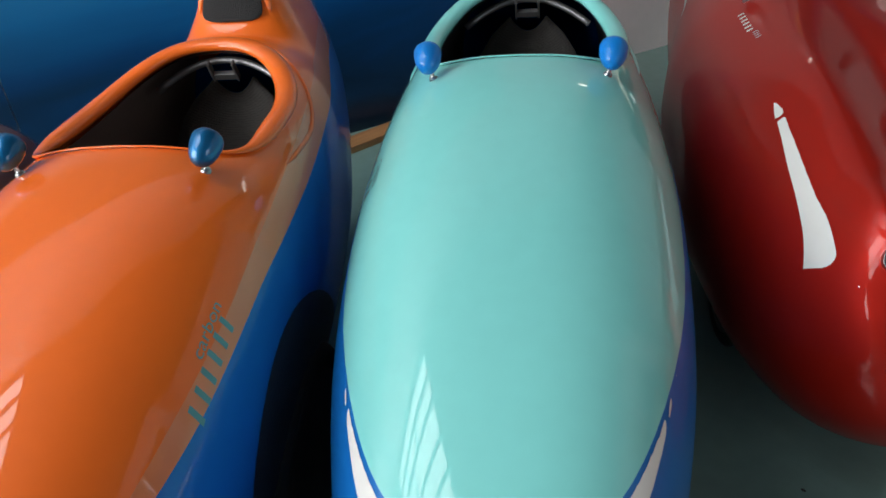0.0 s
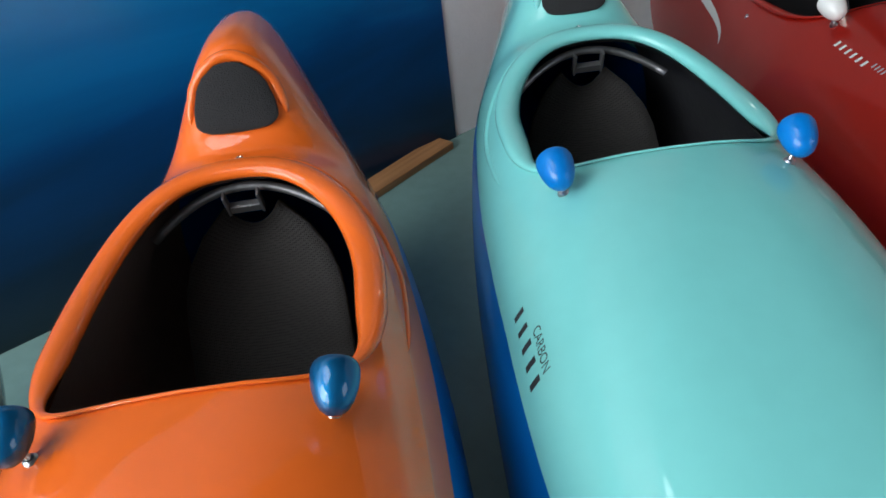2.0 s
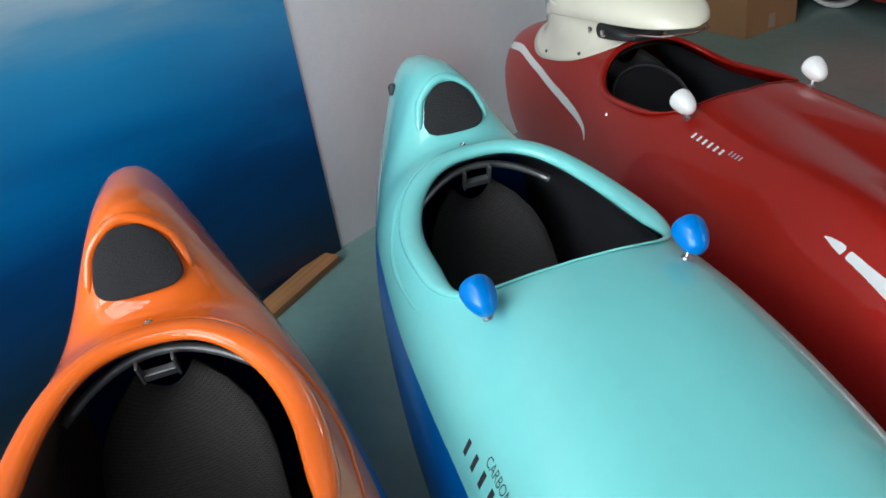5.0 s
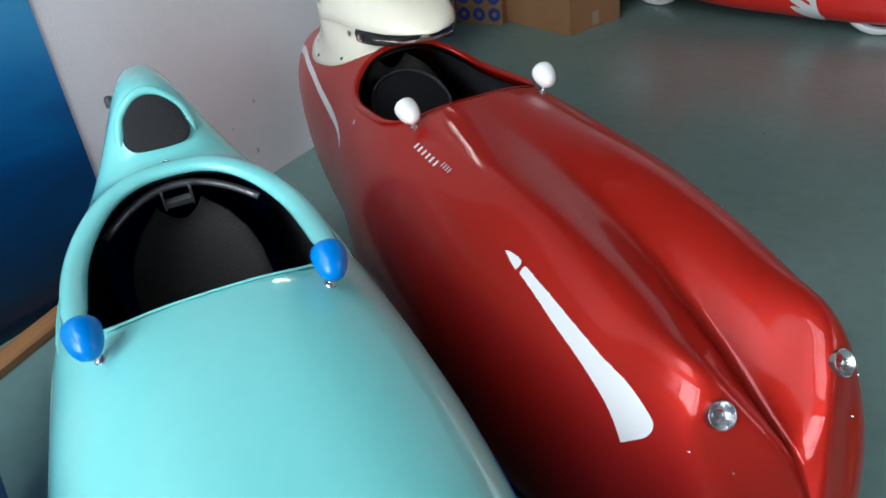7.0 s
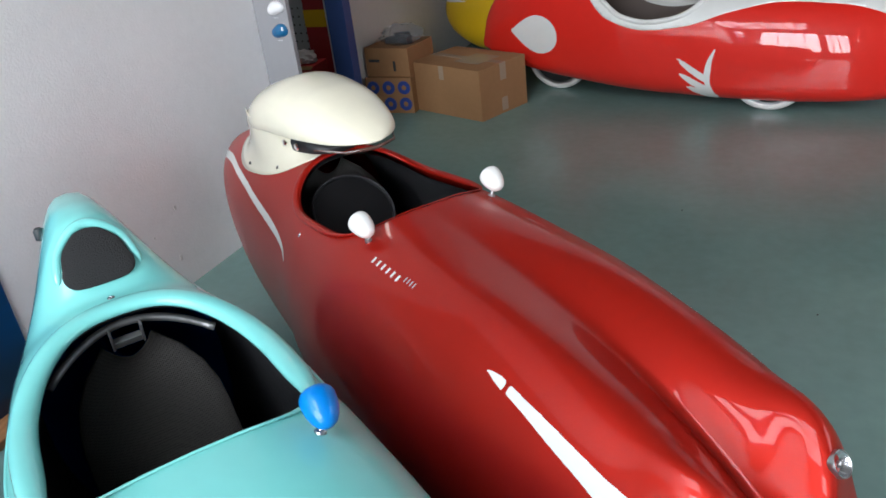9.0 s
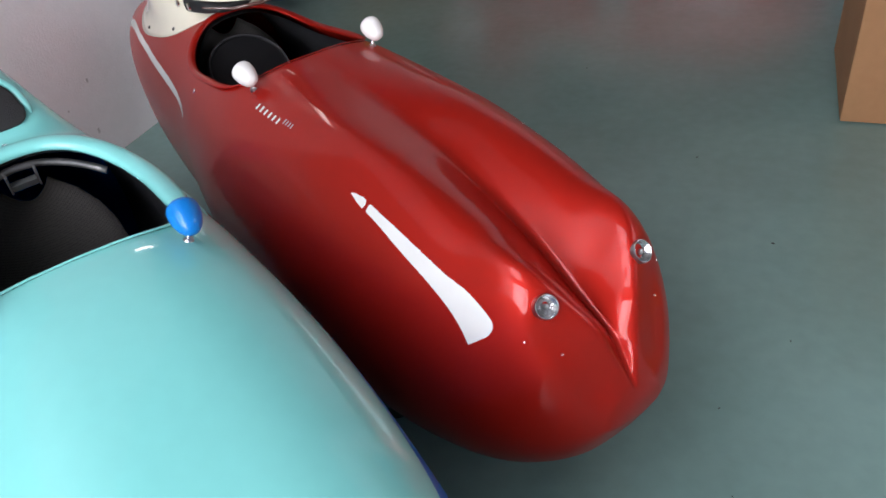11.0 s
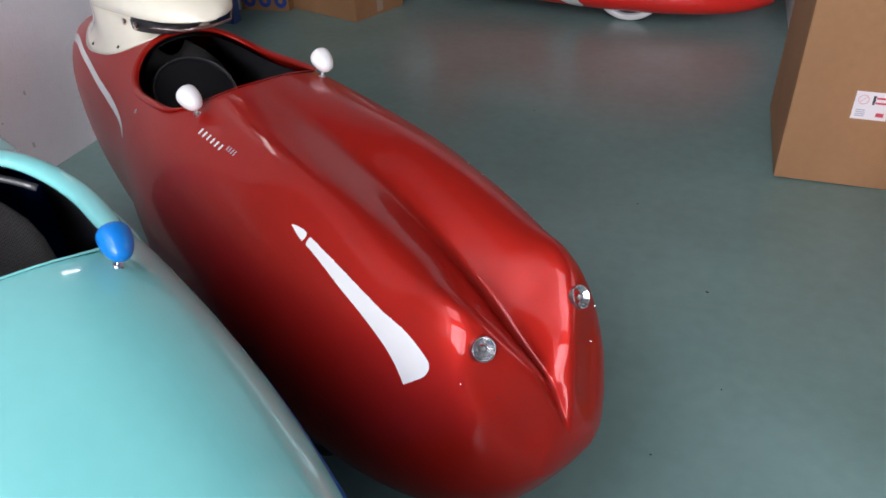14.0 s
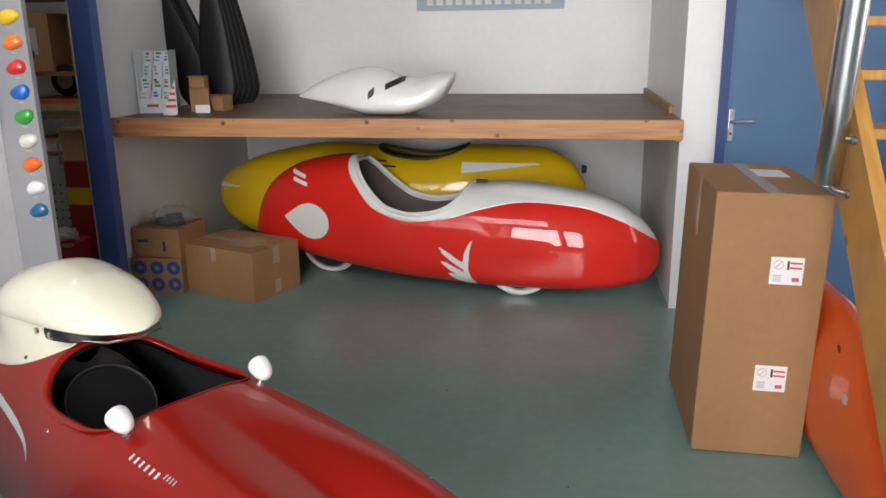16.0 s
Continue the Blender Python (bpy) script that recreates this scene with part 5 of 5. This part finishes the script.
rackz = thing("storage_rack", "steel storage rack with wooden shelves", "rack", pose(-4.0, 6.05, 0))
for x in (-0.62, 0.55):
    for y in (-0.28, 0.28):
        box("upright", x - 0.02, x + 0.02, y - 0.02, y + 0.02, 0, 2.3, M_STEEL, rackz)
for z in (0.10, 0.92, 1.18, 1.48, 2.0):
    box("rack_shelf", -0.598, 0.528, -0.30, 0.30, z, z + 0.025, M_PINE, rackz)
rr = random.Random(11)
STORE = [
    (-4.25, 0.126, 0.30, 0.22, 0.34, (0.34, 0.20, 0.11)), (-3.85, 0.126, 0.34, 0.26, 0.30, (0.30, 0.26, 0.22)), (-4.45, 1.506, 0.26, 0.30, 0.34, (0.32, 0.19, 0.10)),
    (-4.10, 1.506, 0.30, 0.30, 0.40, (0.36, 0.21, 0.11)), (-3.72, 1.506, 0.20, 0.25, 0.36, (0.25, 0.15, 0.09)), (-4.20, 2.026, 0.34, 0.30, 0.26, (0.36, 0.22, 0.12)), (-3.80, 2.026, 0.30, 0.30, 0.22, (0.30, 0.18, 0.10))]
for x, z, w, d, h, c in STORE:
    ob = thing("storage_box", "worn brown cardboard box on the storage rack", "box", pose(x, 6.0, z, 0, 0, rr.uniform(-6, 6)), "boxes on the storage rack")
    # colour lifted 1.6 times in place of light on the rack
    box("carton", -w / 2, w / 2, -d / 2, d / 2, 0, h, mat("old_cardboard", tuple(min(0.7, 1.6 * q) for q in c), rough=0.85, vary=0.2, bump=0.1), ob, "", 0.004)
    box("box_label", -w / 4, w / 6, -d / 2 - 0.0015, -d / 2 - 0.0005, h * 0.3, h * 0.75, M_PAPER, ob)
for k, (z, c, n) in enumerate(((1.206, (0.10, 0.16, 0.08), 0.03), (1.237, (0.42, 0.28, 0.14), 0.05), (1.288, (0.62, 0.10, 0.04), 0.03), (0.946, (0.66, 0.66, 0.66), 0.06), (1.007, (0.45, 0.27, 0.12), 0.03))):
    ob = thing("sheet_stack", "stack of coloured sheets on the storage rack", "stack", pose(-3.93, 5.98, z, 0, 0, rr.uniform(-5, 5)), "stacks on the storage rack")
    # sheet colours lifted 1.5 times, again standing in for light
    box("sheet_block", -0.24, 0.24, -0.20, 0.20, 0, n, mat("sheet_edges", tuple(min(0.8, 1.5 * q) for q in c), rough=0.7, vary=0.25, vscale=10), ob, "", 0.002)
wr = thing("castor", "small dark wheeled castor on the storage rack", "castor", pose(-3.90, 5.90, 1.33))
wheel(wr, 0, 0, 0.115, 0.115, M_GREYINK, M_BLACK, 0.05)
redcase = thing("red_case", "red metal case with a yellow band", "case", pose(-3.64, 5.62, 0))
box("case", -0.10, 0.10, -0.12, 0.12, 0.0, 0.92, mat("red_enamel", (0.36, 0.02, 0.025), rough=0.45, vary=0.15), redcase, "", 0.008)
box("band", -0.101, 0.101, -0.1225, -0.1205, 0.62, 0.74, M_YELLOW, redcase)
panel = thing("perforated_panel", "pale perforated metal panel leaning on the rack", "panel", pose(-3.90, 5.66, 0.30, -4, 0, 0))
box("sheet", -0.17, 0.15, -0.008, 0, 0, 0.62, mat("pale_blue_metal", (0.42, 0.47, 0.50), rough=0.4, vary=0.1), panel)
for i in range(4):
    for j in range(6):
        turned("hole", [(0.0005, 0), (0.008, 0), (0.008, 0.001), (0.0005, 0.001)], M_BLACK, panel, pose(-0.06 + 0.05 * i, -0.0082, 0.12 + 0.06 * j, 90, 0, 0), n=8)
lowbox = thing("workbench_box", "low grey-brown cabinet under the leaning panel", "cabinet", pose(-3.92, 5.60, 0))
box("cabinet", -0.30, 0.16, -0.16, 0.16, 0, 0.298, mat("drab_board", (0.16, 0.15, 0.12), rough=0.7, vary=0.15), lowbox, "", 0.004)
blue_bag = thing("blue_pouch", "small blue pouch hanging in the storage rack", "pouch", pose(-4.02, 5.68, 1.62))
bm = bmesh.new()
bmesh.ops.create_icosphere(bm, subdivisions=3, radius=1.0)
for v in bm.verts:
    q = 1 + 0.25 * noise.noise(v.co * 2.5)
    v.co = Vector((v.co.x * 0.05 * q, v.co.y * 0.03 * q, v.co.z * 0.085 * q))
part("pouch", bm, mat("blue_cloth", (0.02, 0.08, 0.28), rough=0.7, vary=0.4, bump=0.4, scale=40), blue_bag, smooth=True, sharp=0)
tube("cord", [(-0.0, 0, 0.07), (0.0, 0.02, 0.25), (0.0, 0.06, 0.40)], 0.004, M_BLACK, blue_bag, n=6)
for x, y, z, w, d, h, c, a in ((-3.70, 5.62, 0.92, 0.14, 0.16, 0.22, (0.36, 0.24, 0.13), 14), (-4.05, 5.42, 0.0, 0.30, 0.26, 0.24, (0.30, 0.18, 0.10), -8), (-3.72, 5.36, 0.0, 0.26, 0.22, 0.40, (0.42, 0.03, 0.03), 6), (-3.98, 5.42, 0.24, 0.22, 0.20, 0.13, (0.48, 0.40, 0.26), 17), (-4.36, 5.62, 1.17, 0.22, 0.26, 0.5, (0.10, 0.085, 0.07), 4)):
    ob = thing("storage_box", "worn box among the storage clutter", "box", pose(x, y, z, 0, 0, a), "boxes in the storage clutter")
    # brightened by colour here too, as little light reaches the clutter
    box("carton", -w / 2, w / 2, -d / 2, d / 2, 0, h, mat("worn_board", tuple(min(0.7, 1.6 * q) for q in c), rough=0.8, vary=0.25, bump=0.15), ob, "", 0.004)
    box("flap", -w / 2, w / 2, -0.035, 0.0, 0.0, 0.003, M_CARD, ob, "", 0, pose(0, -d / 2, h, 25, 0, 0))
crump = thing("crumpled_paper", "crumpled white paper on the storage boxes", "paper", pose(-3.72, 5.36, 0.40))
bm = bmesh.new()
bmesh.ops.create_icosphere(bm, subdivisions=3, radius=1.0)
for v in bm.verts:
    q = 1 + 0.45 * noise.noise(v.co * 3.1)
    v.co = Vector((v.co.x * 0.11 * q, v.co.y * 0.08 * q, max(0.0, 0.04 + v.co.z * 0.05 * q)))
part("paper", bm, M_PAPER, crump, smooth=False)
strap = thing("webbing_strap", "pale strap hanging from the storage rack", "strap", pose(0, 0, 0))
tube("webbing", [(-3.74, 5.66, 1.17), (-3.80, 5.62, 1.13), (-3.84, 5.61, 1.02), (-3.83, 5.61, 0.88)], 0.022, M_PAPER, strap, n=6, flat=0.2)

# ---- stair, handrail, door handle ----
stair = thing("stair", "open varnished pine stair with a steel handrail", "stair", pose(0.65, 2.557, 0.0))
SLOPE = math.radians(45.3)
for x in (0.0, 0.80):
    bm = box_into(bmesh.new(), x, x + 0.05, -0.4, 4.6, 0.0, 0.28, 0.005)
    bmesh.ops.transform(bm, verts=bm.verts, matrix=pose(0, 0, 0, math.degrees(SLOPE), 0, 0))
    for co_, no_ in (((0, 0, 0.0), (0, 0, -1)), ((0, 2.98, 0), (0, 1, 0))):
        r = bmesh.ops.bisect_plane(bm, geom=list(bm.verts) + list(bm.edges) + list(bm.faces), plane_co=co_, plane_no=no_, clear_outer=True)
        bmesh.ops.holes_fill(bm, edges=[e for e in bm.edges if e.is_boundary])
    part("stringer", bm, M_LADDER, stair)
for k in range(1, 16):
    z = 0.195 * k
    y = (z - 0.20) / math.tan(SLOPE)
    if y < 2.80:
        box("tread", 0.05, 0.80, y - 0.09, y + 0.11, z - 0.018, z + 0.018, M_LADDER, stair, "", 0.004)
rail = [(-0.060, 1.061 - 0.12 * s, 1.187 + s) for s in (0.0, 0.004, 0.3, 0.6, 0.9, 1.2)]
tube("handrail", rail, lambda t: 0.042 if t == 0 else 0.046, M_STEEL, stair, n=24, label="brushed steel handrail")
for z in (1.17, 1.36):
    tube("bracket", [(-0.055, 1.055, z + 0.03), (-0.045, 1.02, z), (0.002, 1.0, z - 0.01)], 0.010, M_ALU, stair, n=8)
    turned("bracket_bolt", [(0.0005, -0.012), (0.016, -0.012), (0.016, 0.0), (0.0005, 0.0)], M_ALU, stair, pose(0.0, 1.0, z - 0.01, 0, 90, 0), n=14)
handle = part("door_handle", box_into(bmesh.new(), 0.075, 0.105, 0.018, 0.0295, 1.08, 1.27, 0.003), M_STEEL, door, "steel lever handle on a long plate")
tube("lever", [(0.09, 0.02, 1.20), (0.09, -0.03, 1.20), (0.11, -0.04, 1.20), (0.22, -0.04, 1.205)], 0.009, M_STEEL, handle, n=10)
turned("keyhole", [(0.0005, 0), (0.008, 0), (0.008, 0.002), (0.0005, 0.002)], M_BLACK, handle, pose(0.09, 0.0175, 1.125, 90, 0, 0), n=12)

# ---- fluorescent lamp high on the left wall ----
M_TUBE = bpy.data.materials.new("lit_fluorescent_tube")
M_TUBE.use_nodes = True
tb = M_TUBE.node_tree.nodes["Principled BSDF"]
tb.inputs["Emission Color"].default_value, tb.inputs["Emission Strength"].default_value = (1.0, 0.96, 0.90, 1), 13.0
lampw = thing("wall_lamp", "lit fluorescent tube lamp high on the white wall", "lamp", pose(WX + 0.06, 3.60, 2.33))
box("lamp_body", -0.059, -0.03, -0.27, 0.27, -0.04, 0.04, M_PAPER, lampw, "", 0.004)
tube("lamp_tube", [(0.0, -0.23, 0), (0.0, 0.0, 0), (0.0, 0.23, 0)], 0.016, M_TUBE, lampw, n=10)
for y in (-0.25, 0.25):
    box("lamp_holder", -0.03, 0.018, y - 0.018, y + 0.018, -0.02, 0.02, M_PAPER, lampw)

# ---- unseen storage lamp, added to go with the fill light ----
hung = thing("added_storage_lamp", "unseen strip lamp added to brighten the storage room", "lamp", pose(-3.95, 4.80, 2.86))
box("lamp_body", -0.62, 0.62, -0.05, 0.05, 0.0, 0.05, M_PAPER, hung, "", 0.005)
for x in (-0.5, 0.5):
    tube("lamp_rod", [(x, 0, 0.05), (x, 0, 1.0), (x, 0, CEIL - 2.86)], 0.005, M_STEEL, hung, n=6)
